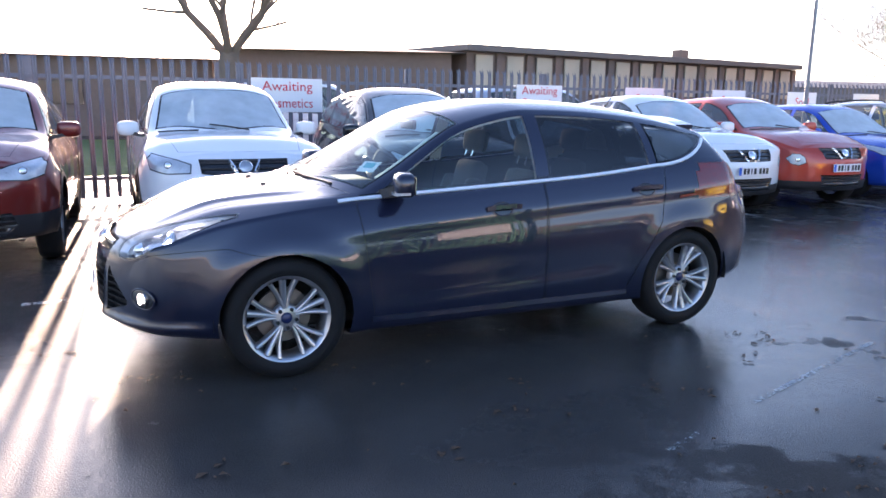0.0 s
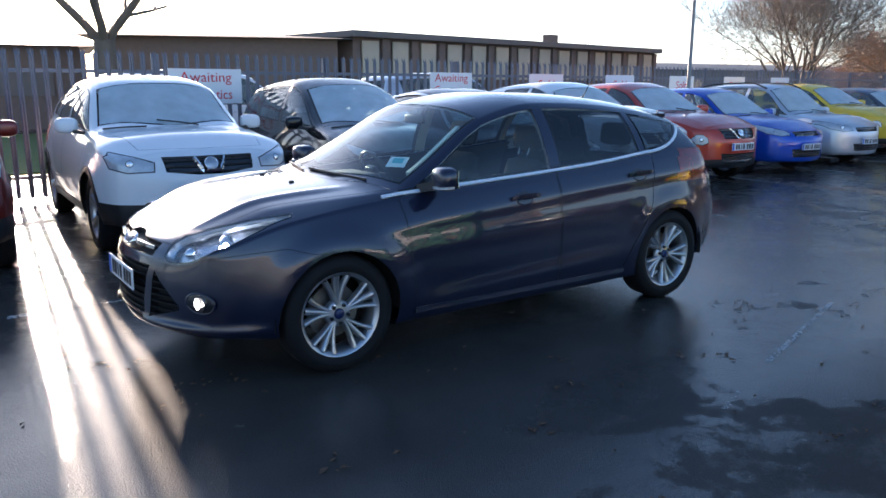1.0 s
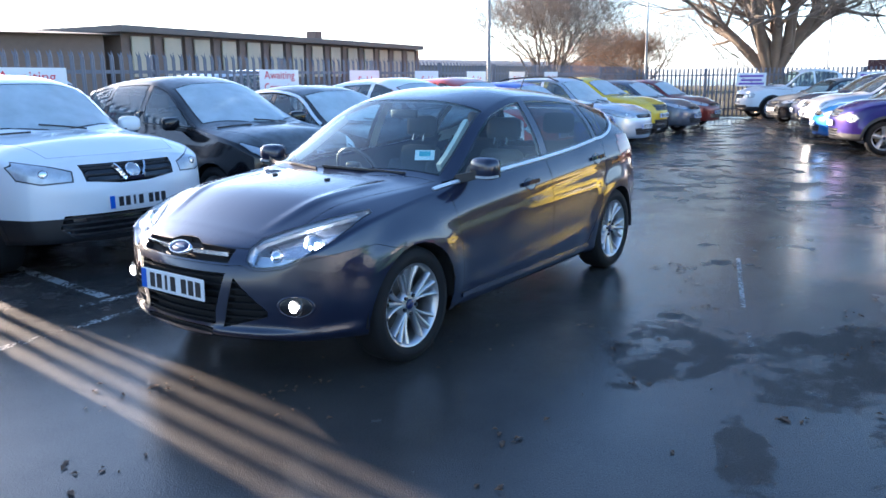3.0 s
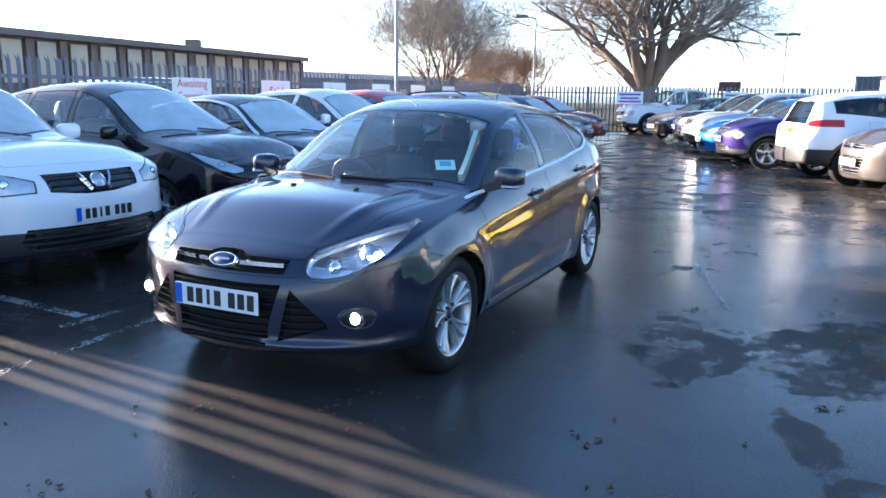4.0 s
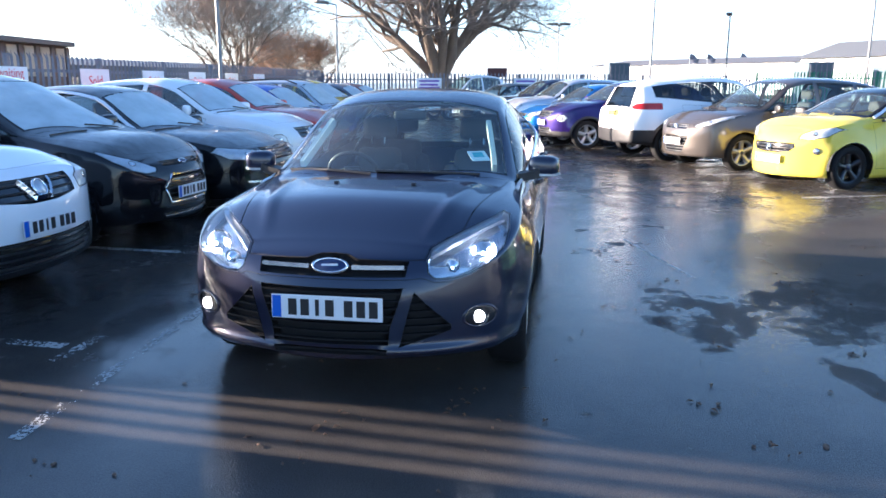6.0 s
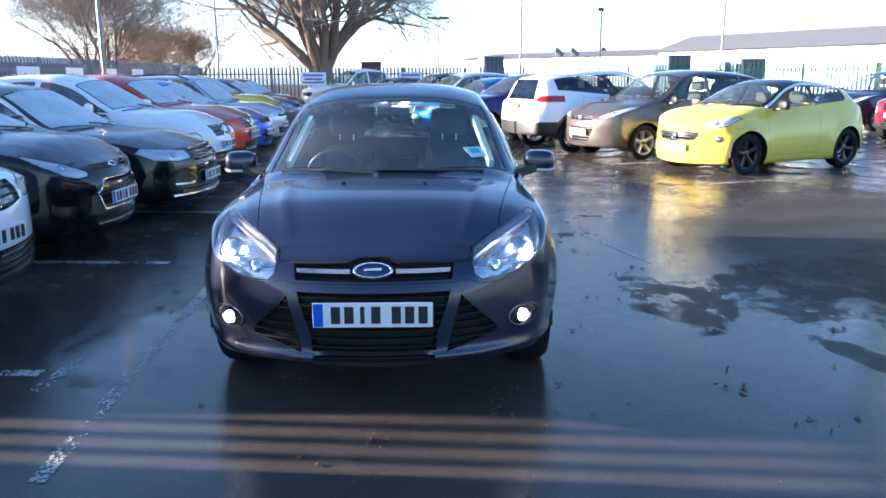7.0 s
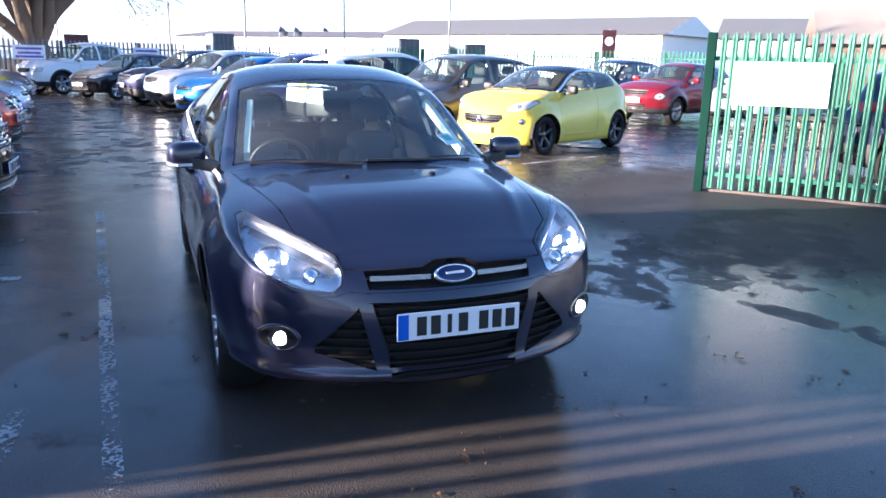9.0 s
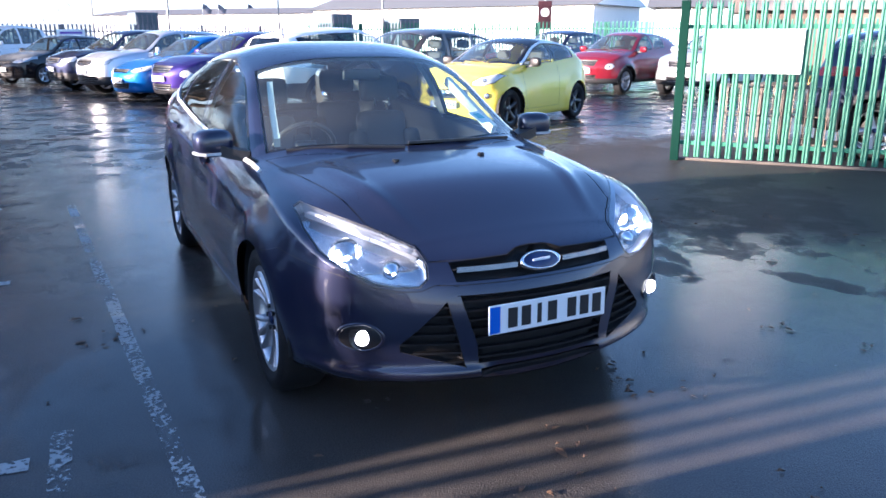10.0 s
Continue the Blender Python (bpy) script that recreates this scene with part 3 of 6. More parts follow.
        for (left, right), x, sign, depth, prof in ((grid[-1], self.xf, 1, s["Bf"], smooth_curve(s["bulge"])), (grid[0], self.xb, -1, s["Br"], smooth_curve(s["rbulge"]))):
            zlo, zhi, zc = left[1].co.z, left[rail].co.z, left[n - 1].co.z
            rows = []
            for r in range(1, rail + 1):
                y0, z0 = left[r].co.y, left[r].co.z
                v = (z0 - zlo) / (zhi - zlo)
                row = []
                for c in range(-nD, nD + 1):
                    q = c / nD
                    if r == rail:
                        row.append((right if c < 0 else left)[n - 1 - abs(c)])
                    elif abs(c) == nD:
                        row.append((right if c < 0 else left)[r])
                    else:
                        a = abs(q)
                        lip = s["lip"] * 1.3 * math.exp(-((z0 - 0.305) / 0.026) ** 2) * (1 - a ** 6) * min(max((a - 0.28) / 0.1, 0), 1) if sign > 0 else 0
                        row.append(bm.verts.new((x + lip + sign * depth * prof(v) * (1 - a ** 2.2), y0 * q, z0 + (zc - zhi) * (1 - a ** 2.3) * v ** 3)))
                rows.append(row)
            for a, b in zip(rows, rows[1:]):
                for i in range(2 * nD):
                    f = (a[i], a[i + 1], b[i + 1], b[i])
                    bm.faces.new(f if sign > 0 else f[::-1])
            low = rows[0]
            bm.faces.new((low + [left[0]]) if sign < 0 else (low + [left[0]])[::-1])
        bmesh.ops.recalc_face_normals(bm, faces=bm.faces)
        bm.normal_update()
        self.region = bm.faces.layers.int.new("region")
        self.nrm = bm.verts.layers.float_vector.new("nrm")
        for v in bm.verts:
            v[self.nrm] = v.normal
        self.tree = BVHTree.FromBMesh(bm)
        self.names = {0: "body"}

    # places on the skin
    def front(self, y, z, out=0.0):
        hit = self.tree.ray_cast(Vector((6, y, z)), Vector((-1, 0, 0)))
        return hit[0] + hit[1] * out, hit[1]

    def rear(self, y, z, out=0.0):
        hit = self.tree.ray_cast(Vector((-6, y, z)), Vector((1, 0, 0)))
        return hit[0] + hit[1] * out, hit[1]

    def side(self, x, z, sign=1, out=0.0):
        hit = self.tree.ray_cast(Vector((x, 3 * sign, z)), Vector((0, -sign, 0)))
        return hit[0] + hit[1] * out, hit[1]

    def above(self, x, y, out=0.0):
        hit = self.tree.ray_cast(Vector((x, y, 4)), Vector((0, 0, -1)))
        return hit[0] + hit[1] * out, hit[1]

    def cut(self, name, poly, view, sign=0, only=0, above=0.4, rid=None):
        """Cuts the skin along a polygon, seen from one side, and gives the piece a name. Returns its number."""
        bm, lay = self.bm, self.region
        i, j, k = {"side": (0, 2, 1), "front": (1, 2, 0), "rear": (1, 2, 0), "top": (0, 1, 2)}[view]
        lo, hi = [min(p[a] for p in poly) - 0.002 for a in (0, 1)], [max(p[a] for p in poly) + 0.002 for a in (0, 1)]
        half = self.s["wb"] / 2

        def faces_view(f):
            c = f.calc_center_median()
            if view == "side":
                return c.y * sign > 0.25 and f.normal.y * sign > -0.2
            if view == "front":
                return c.x > half - 0.3 and f.normal.x > 0.01
            if view == "rear":
                return c.x < -half + 0.1 and f.normal.x < -0.01
            return f.normal.z > 0.05 and c.z > above

        def spans(f, a0, a1, b0, b1):
            u, v = [w.co[i] for w in f.verts], [w.co[j] for w in f.verts]
            return max(u) >= a0 and min(u) <= a1 and max(v) >= b0 and min(v) <= b1
        area = {f for f in bm.faces if f[lay] == only and spans(f, lo[0], hi[0], lo[1], hi[1]) and faces_view(f)}
        for p, q in zip(poly, poly[1:] + poly[:1]):
            box2 = (min(p[0], q[0]) - 0.001, max(p[0], q[0]) + 0.001, min(p[1], q[1]) - 0.001, max(p[1], q[1]) + 0.001)
            near = {f for f in area if spans(f, *box2)}
            if not near:
                continue
            co, no = Vector((0, 0, 0)), Vector((0, 0, 0))
            co[i], co[j] = p
            no[i], no[j] = q[1] - p[1], p[0] - q[0]
            if no.length < 1e-9:
                continue
            edges, verts = {e for f in near for e in f.edges}, {v for f in near for v in f.verts}
            got = bmesh.ops.bisect_plane(bm, geom=list(near) + list(edges) + list(verts), plane_co=co, plane_no=no.normalized(), dist=0.0004)
            area = (area - near) | {g for g in got["geom"] if isinstance(g, bmesh.types.BMFace)}
        if rid is None:
            rid = max(self.names) + 1
            self.names[rid] = name
        px, py = [p[0] for p in poly], [p[1] for p in poly]
        for f in area:
            if not f.is_valid or f[lay] != only:
                continue
            c = f.calc_center_median()
            u, v, inside = c[i], c[j], False
            for a in range(len(poly)):
                b = a - 1
                if (py[a] > v) != (py[b] > v) and u < (px[b] - px[a]) * (v - py[a]) / (py[b] - py[a]) + px[a]:
                    inside = not inside
            if inside:
                f[lay] = rid
        return rid

    def take(self, rid, mats, parent, name=None, label="", gap=0.0, sink=0.0, edge=None, lift=0.0, flat=False, high=None):
        """Lifts a cut piece out as a mesh of its own. gap: the width of the shut line round it; sink: how deep it is set in."""
        bm = bmesh.new()
        nl = bm.verts.layers.float_vector.new("nrm")
        seen = {}
        for f in self.bm.faces:
            if f[self.region] == rid and (high is None or f.calc_center_median().z > high):
                vs = []
                for v in f.verts:
                    if v not in seen:
                        seen[v] = bm.verts.new(v.co)
                        seen[v][nl] = v[self.nrm]
                    vs.append(seen[v])
                try:
                    bm.faces.new(vs)
                except ValueError:
                    pass
        if not bm.faces:
            bm.free()
            return None
        bm.normal_update()
        if lift:
            for v in bm.verts:
                v.co += Vector(v[nl]) * lift
        ring = []
        if gap:
            rim_v = [v for v in bm.verts if v.is_boundary]
            ring = bmesh.ops.inset_region(bm, faces=bm.faces[:], thickness=gap, depth=0.0, use_even_offset=True, use_boundary=True)["faces"]
            for v in rim_v:
                v.co -= Vector(v[nl]) * gap * 1.6
        if sink:
            ring = bmesh.ops.inset_region(bm, faces=bm.faces[:], thickness=0.004, depth=-sink, use_even_offset=True, use_boundary=True)["faces"]
        for f in ring:
            f.material_index = 1
        bm.normal_update()
        me = bpy.data.meshes.new(name or self.names[rid])
        normals = []
        for v in bm.verts:
            q = Vector(v[nl])
            normals.append(q.normalized() if q.length > 0.1 and not sink else v.normal.copy())
        for f in bm.faces:
            f.smooth = not flat
        bm.to_mesh(me)
        bm.free()
        for m in (mats if isinstance(mats, (list, tuple)) else [mats, M_GAP]):
            me.materials.append(m)
        if not flat and not sink:
            me.normals_split_custom_set_from_vertices(normals)
        return part(name or self.names[rid], me, None, parent, label)


def circle_poly(cx, cz, r, n=26):
    return [(cx + r * math.cos(2 * math.pi * i / n), cz + r * math.sin(2 * math.pi * i / n)) for i in range(n)]


def wheel_meshes(R, tw, rim, groups, per, alloy, key):
    """Tyre, rim, disc and cap of one wheel; the axle is y and the outer face looks to +y."""
    rr = R * rim
    h = tw / 2
    tyre = lathe([(rr - 0.012, -h * 0.82), (rr + 0.01, -h * 0.98), (R - 0.055, -h), (R - 0.02, -h * 0.93), (R - 0.004, -h * 0.72), (R, -h * 0.4), (R, 0), (R, h * 0.4), (R - 0.004, h * 0.72), (R - 0.02, h * 0.93), (R - 0.055, h),
                  (rr + 0.03, h * 1.0), (rr + 0.008, h * 0.95), (rr - 0.012, h * 0.82)], 40)
    bm = lathe([(rr - 0.004, -h * 0.8), (rr - 0.02, -h * 0.6), (rr - 0.035, 0), (rr - 0.03, h * 0.6), (rr - 0.02, h * 0.80), (rr - 0.006, h * 0.86), (rr + 0.006, h * 0.9), (rr + 0.006, h * 0.84)], 40)
    spokes = []
    for k in range(per):
        off = (k - (per - 1) / 2)
        lane = off * (0.80 * 2 * math.pi / groups / max(per, 1)) if per > 1 else 0
        wide = (0.021 if per > 1 else 0.075) * (rr / 0.22) * (1.25 if per == 3 and k == 1 else 1)
        own = bmesh.new()
        rows = []
        for t in range(7):
            u = t / 6
            r = 0.05 + (rr - 0.024 - 0.05) * u
            yy = h * (0.60 + 0.26 * u - 0.06 * math.sin(math.pi * u))
            a = lane * (0.45 + 0.55 * u)
            ww = wide * (0.8 + 0.45 * u)
            c = Vector((r * math.cos(a), 0, r * math.sin(a)))
            tg = Vector((-math.sin(a), 0, math.cos(a)))
            rows.append([own.verts.new(c + tg * (q * ww / 2) + Vector((0, yy + e, 0))) for q, e in ((-1, -0.04), (-0.8, -0.003), (0, 0.004), (0.8, -0.003), (1, -0.04))])
        for a_, b_ in zip(rows, rows[1:]):
            for q in range(4):
                own.faces.new((a_[q], b_[q], b_[q + 1], a_[q + 1]))
        bmesh.ops.recalc_face_normals(own, faces=own.faces)
        spokes.append(own)
    bm = lathe([(0.0, h * 0.60), (0.055, h * 0.60), (0.072, h * 0.52), (0.075, h * 0.2)], 24, bm=bm)
    bmesh.ops.recalc_face_normals(bm, faces=bm.faces)
    disc = lathe([(0.0, -0.01), (rr * 0.62, -0.01), (rr * 0.62, -0.03), (0.0, -0.03)], 28)
    cap = lathe([(0.0, h * 0.60 + 0.012), (0.022, h * 0.60 + 0.011), (0.03, h * 0.60 + 0.004), (0.031, h * 0.55)], 20)
    nut = tube((0.052, h * 0.58, 0), (0.052, h * 0.60 + 0.012, 0), 0.011, n=6)
    out = {}
    for nm, b, mt, sm in (("rim", bm, alloy, True), ("tyre", tyre, M_TYRE, True), ("brake_disc", disc, M_DISC, False), ("centre_cap", cap, M_BADGE, True), ("wheel_nut", nut, M_DARKALLOY, False), *((f"spoke{i}", q, alloy, True) for i, q in enumerate(spokes))):
        me = bpy.data.meshes.new(nm)
        for f in b.faces:
            f.smooth = sm
        b.to_mesh(me)
        b.free()
        me.materials.append(mt)
        out[nm] = me
    return out


def add_wheels(car, s, groups, per, alloy, nuts=False, steer=0.0):
    ms = wheel_meshes(s["R"], s["tw"], s["rim"], groups, per, alloy, car.name)
    y = s["hw"] - s["tw"] / 2 - 0.025
    for ax, front in ((s["wb"] / 2, 1), (-s["wb"] / 2, 0)):
        for sign in (1, -1):
            spin = 17 + 31 * front + 11 * sign
            wheel = part("wheel", ms["rim"], None, car, "silver alloy wheel" if alloy is M_ALLOY else "dark alloy wheel")
            wheel.matrix_basis = pose(ax, sign * y, s["R"], 0, 0, (0 if sign > 0 else 180) + steer * front) @ pose(0, 0, 0, 0, spin, 0)
            for nm in ("tyre", "brake_disc", "centre_cap"):
                part(nm, ms[nm], None, wheel)
            for g in range(groups):
                for k in range(per):
                    part("spoke", ms[f"spoke{k}"], None, wheel).matrix_basis = pose(0, 0, 0, 0, 360 * g / groups, 0)
            for g in range(5 if nuts else 0):
                part("wheel_nut", ms["wheel_nut"], None, wheel).matrix_basis = pose(0, 0, 0, 0, 72 * g + 36, 0)


def wheel_wells(car, s):
    for ax in (s["wb"] / 2, -s["wb"] / 2):
        for sign in (1, -1):
            r, n = s["R"] + 0.052, 18
            yo, yi = sign * (s["hw"] - 0.035), sign * (s["hw"] - 0.34)
            own = bmesh.new()
            a = [own.verts.new((ax + r * math.cos(math.pi * (i / n * 1.06 - 0.03)), yo, s["R"] + r * math.sin(math.pi * (i / n * 1.06 - 0.03)))) for i in range(n + 1)]
            b = [own.verts.new((v.co.x, yi, v.co.z)) for v in a]
            for i in range(n):
                own.faces.new((a[i], a[i + 1], b[i + 1], b[i]))
            own.faces.new(b)
            part("wheel_arch_liner", own, M_UNDER, car)


SEAT_PARTS = {}


def add_seat(car, m):
    """A front or rear seat: cushion, backrest, side bolsters and headrest."""
    shapes = (("cushion", (0.50, 0.36, 0.16), (0.05, 0, 0.10), 0.06, (0, -6, 0)), ("backrest", (0.13, 0.34, 0.60), (-0.28, 0, 0.43), 0.06, (0, -16, 0)), ("bolster", (0.16, 0.11, 0.46), (-0.235, 0.20, 0.38), 0.05, (5, -16, 0)),
              ("bolster", (0.16, 0.11, 0.46), (-0.235, -0.20, 0.38), 0.05, (-5, -16, 0)), ("bolster", (0.44, 0.10, 0.14), (0.06, 0.21, 0.14), 0.045, (0, -6, 0)), ("bolster", (0.44, 0.10, 0.14), (0.06, -0.21, 0.14), 0.045, (0, -6, 0)), ("headrest", (0.10, 0.27, 0.17), (-0.375, 0, 0.865), 0.05, (0, -8, 0)))
    seat = None
    for k, (nm, size, at, bev, rot) in enumerate(shapes):
        ob = part("seat" if seat is None else nm, SEAT_PARTS.get(k) or box(*size, at, bev, rot), M_SEAT, car if seat is None else seat, "dark cloth seat with headrest" if seat is None else "", True)
        SEAT_PARTS[k] = ob.data
        if seat is None:
            seat = ob
            seat.matrix_basis = m
    return seat


def cabin(car, sh, detail=False):
    """Seats, dashboard and steering wheel behind the glass."""
    s = sh.s
    floor = 0.30
    y0 = s["hw"] * 0.42
    xs = (sh.xa + s["xw"]) / 2 - 0.58
    for x in (xs, xs - 0.86):
        for sg in (1, -1):
            add_seat(car, pose(x, sg * y0, floor + s["h"] - 1.47))
    z = sh.belt_z(sh.xa) - 0.05
    bm = box(0.62, s["hw"] * 1.62, 0.16, (sh.xa - 0.12, 0, z - 0.08), 0.05)
    bm = box(0.30, 0.42, 0.10, (sh.xa - 0.28, -y0, z + 0.01), 0.04, None, bm)
    part("dashboard", bm, M_DASH, car, "", True)
    ring = bmesh.new()
    N, n2 = 28, 8
    vs = [[ring.verts.new(((0.175 + 0.014 * math.cos(2 * math.pi * j / n2)) * math.cos(2 * math.pi * i / N), (0.175 + 0.014 * math.cos(2 * math.pi * j / n2)) * math.sin(2 * math.pi * i / N), 0.014 * math.sin(2 * math.pi * j / n2))) for j in range(n2)] for i in range(N)]
    for i in range(N):
        for j in range(n2):
            ring.faces.new((vs[i][j], vs[(i + 1) % N][j], vs[(i + 1) % N][(j + 1) % n2], vs[i][(j + 1) % n2]))
    ring = box(0.15, 0.12, 0.04, (0, 0, -0.02), 0.015, None, ring)
    ring = box(0.04, 0.33, 0.015, (0, 0, 0), 0.004, None, ring)
    w = part("steering_wheel", ring, M_BLACK, car, "", True)
    w.matrix_basis = pose(sh.xa - 0.50, -y0, z + 0.03, 0, -65, 0)
    tub = box(s["wb"] + 0.5, s["hw"] * 1.5, 0.12, (-0.05, 0, s["zb"][1] + 0.08), 0.02)
    part("floor_pan", tub, M_UNDER, car)


def bars_plate(car, place, normal, yellow=False, wide=0.52, high=0.111, tail=False):
    """A number plate; the characters are plain bars."""
    f = Vector((normal.x, 0, normal.z * 0.4)).normalized() if abs(normal.x) > 0.2 else Vector((1, 0, 0))
    up = Vector((0, 0, 1))
    sidev = up.cross(f).normalized()
    up = f.cross(sidev)
    m = Matrix((( sidev.x, up.x, f.x, place.x), (sidev.y, up.y, f.y, place.y), (sidev.z, up.z, f.z, place.z), (0, 0, 0, 1)))
    bm = box(wide, high, 0.008, (0, 0, 0), 0.003)
    bm.transform(m)
    plate = part("number_plate", bm, M_PLATE_Y if yellow else M_PLATE_W, car, "yellow plate" if yellow else "white plate with black bars")
    blue = box(0.042, high - 0.01, 0.002, (-wide / 2 + 0.025, 0, 0.0055))
    blue.transform(m)
    part("blue_band", blue, M_PLATE_BLUE, plate)
    x = -0.185
    for k in range(7):
        b = box(0.040 if k != 2 else 0.018, 0.076, 0.002, (x + 0.025, 0, 0.0055))
        b.transform(m)
        part("character_bar", b, M_INK, plate)
        x += 0.058 if k != 3 else 0.088
    return plate


def oval(place, normal, a, b, mat, rim_mat, parent, name="badge", depth=1.0):
    q = normal.to_track_quat("Z", "Y").to_matrix().to_4x4()
    m = Matrix.Translation(place) @ q
    bm = lathe([(0.0, 0.012), (0.8, 0.010), (0.86, 0.006), (0.86, 0.0)], 32, "z")
    bm.transform(Matrix.Diagonal((a, b, depth, 1)))
    bmesh.ops.recalc_face_normals(bm, faces=bm.faces)
    bm.transform(m)
    base = part(name, bm, mat, parent, "", True)
    rm = lathe([(0.84, 0.004), (0.88, 0.013), (0.97, 0.012), (1.0, 0.0)], 32, "z")
    rm.transform(Matrix.Diagonal((a, b, depth, 1)))
    bmesh.ops.recalc_face_normals(rm, faces=rm.faces)
    rm.transform(m)
    part("badge_rim", rm, rim_mat, base, "", True)
    return base


def mirror_bm(sx=0.13, sy=0.22, sz=0.15):
    bm = bmesh.new()
    bmesh.ops.create_uvsphere(bm, u_segments=20, v_segments=12, radius=0.5)
    for v in bm.verts:
        x, y, z = v.co * 2
        f = lambda q: math.copysign(abs(q) ** 0.62, q)
        v.co = Vector((f(x) * sx / 2 * (1 if x > 0 else 0.45), f(y) * sy / 2, f(z) * sz / 2))
    return bm


def add_mirrors(car, sh, x, z, cover, out=0.10, arm=M_BLACK):
    for sign in (1, -1):
        p, nrm = sh.side(x, z - 0.05, sign)
        bm = mirror_bm()
        m = part("door_mirror", bm, cover, car, "", True)
        m.matrix_basis = pose(p.x - 0.02, p.y + sign * (0.06 + out), z + 0.02, 0, 0, -sign * 12)
        a = sweep([(p.x + 0.01, p.y - sign * 0.03, z - 0.06), (p.x + 0.0, p.y + sign * 0.06, z - 0.045), (p.x - 0.01, p.y + sign * 0.12, z - 0.03)], 0.035, 0.07)
        part("mirror_arm", a, arm, car)
        g = box(0.004, 0.15, 0.09, (-0.028, 0, 0.0), 0.001)
        part("mirror_glass", g, M_CHROME, m)


def pane_poly(sh, xa, xb, lo=0.022, hi=0.03, tip=0.0):
    """The outline of a side window between the belt and the roof rail; tip: how far its lower edge sweeps up to a point."""
    n = 13
    xs = [xa + (xb - xa) * i / n for i in range(n + 1)]
    up = [(x, max(sh.rail_z(x) - hi, sh.belt_z(x) + lo + 0.004)) for x in xs]
    dn = [(x, sh.belt_z(x) + lo + tip * (u[1] - sh.belt_z(x) - lo) * (i / n) ** 3) for i, (x, u) in enumerate(zip(xs, up))]
    return dn + up[::-1]


def top_poly(sh, x0, x1, bow0, bow1, inset, n=10):
    """The outline of a windscreen or rear window, seen from above; each edge bows."""
    a = []
    for i in range(-n, n + 1):
        t = i / n
        x = x0 - bow0 * t * t
        a.append((x, t * (sh.rail_y(x) - inset)))
    for i in range(n, -n - 1, -1):
        t = i / n
        x = x1 - bow1 * t * t
        a.append((x, t * (sh.rail_y(x) - inset)))
    return a


def finish_shell(car, sh, colour, glass_side, glass_front, glass_rear, clad_mat=None, roof=None):
    """Cuts and mounts what nearly every car has; returns the numbers of the pieces cut."""
    s = sh.s
    half = s["wb"] / 2
    for ax in (half, -half):
        for sign in (1, -1):
            sh.cut("arch", circle_poly(ax, s["R"], s["R"] + s["arch"]), "side", sign)
    arch = {k for k, v in sh.names.items() if v == "arch"}
    if s["clad"]:
        for ax in (half, -half):
            for sign in (1, -1):
                r = sh.cut("arch_trim", circle_poly(ax, s["R"], s["R"] + s["arch"] + s["clad"]), "side", sign)
    ws = sh.cut("windscreen", top_poly(sh, s["xc"] - 0.03, s["xw"] + 0.05, s["pillar"] * 0.95, 0.06, s["inset"]), "top")
    rw = sh.cut("rear_window", top_poly(sh, s["xr"] - 0.05, s["xg"] + 0.03, -0.02, -0.03, 0.10), "top")
    panes = [(sh.cut("side_window", pane_poly(sh, a, b, tip=s["tip"] if n == 2 else 0), "side", sg), n) for n, (a, b) in enumerate(s["panes"]) for sg in (1, -1)]
    lamps = []
    if s["lamp"]:
        for sg in (1, -1):
            lamps.append(sh.cut("headlamp", [(sg * y, z) for y, z in s["lamp"]], "front"))
    grs = [sh.cut("grille", list(g), "front") for g in s["grilles"]]
    tails = []
    if s["tails"]:
        for sg in (1, -1):
            tails.append(sh.cut("tail_lamp", [(sg * y, z) for y, z in s["tails"]], "rear"))
            tails.append(sh.cut("tail_lamp", list(s["tails_side"]), "side", sg) if s.get("tails_side") else 0)
    doors = [sh.cut("door", poly, "side", sg) for poly in s["doors"] for sg in (1, -1)]
    hood = sh.cut("bonnet", top_poly(sh, sh.xf - 0.01, s["xc"] + 0.03, 0.09, s["pillar"] * 0.9, 0.012), "top")
    lower = []
    if s["clad"]:
        L = [(-4, -1), (4, -1), (4, s["zb"][0] + s["lowtrim"][0]), (half + 0.3, s["zb"][0] + s["lowtrim"][0]), (half - 0.4, s["zb"][1] + s["lowtrim"][1]), (-half + 0.4, s["zb"][1] + s["lowtrim"][1]), (-half - 0.3, s["zb"][2] + s["lowtrim"][2]), (-4, s["zb"][2] + s["lowtrim"][2])]
        for sg in (1, -1):
            lower.append(sh.cut("sill_trim", L, "side", sg))
        lower.append(sh.cut("bumper_trim", [(-2, -1), (2, -1), (2, s["zb"][0] + s["lowtrim"][0]), (-2, s["zb"][0] + s["lowtrim"][0])], "front"))
        lower.append(sh.cut("bumper_trim", [(-2, -1), (2, -1), (2, s["zb"][2] + s["lowtrim"][2]), (-2, s["zb"][2] + s["lowtrim"][2])], "rear"))
    return dict(arch=arch, ws=ws, rw=rw, panes=panes, lamps=lamps, grilles=grs, tails=[t for t in tails if t], doors=doors, hood=hood, lower=lower)


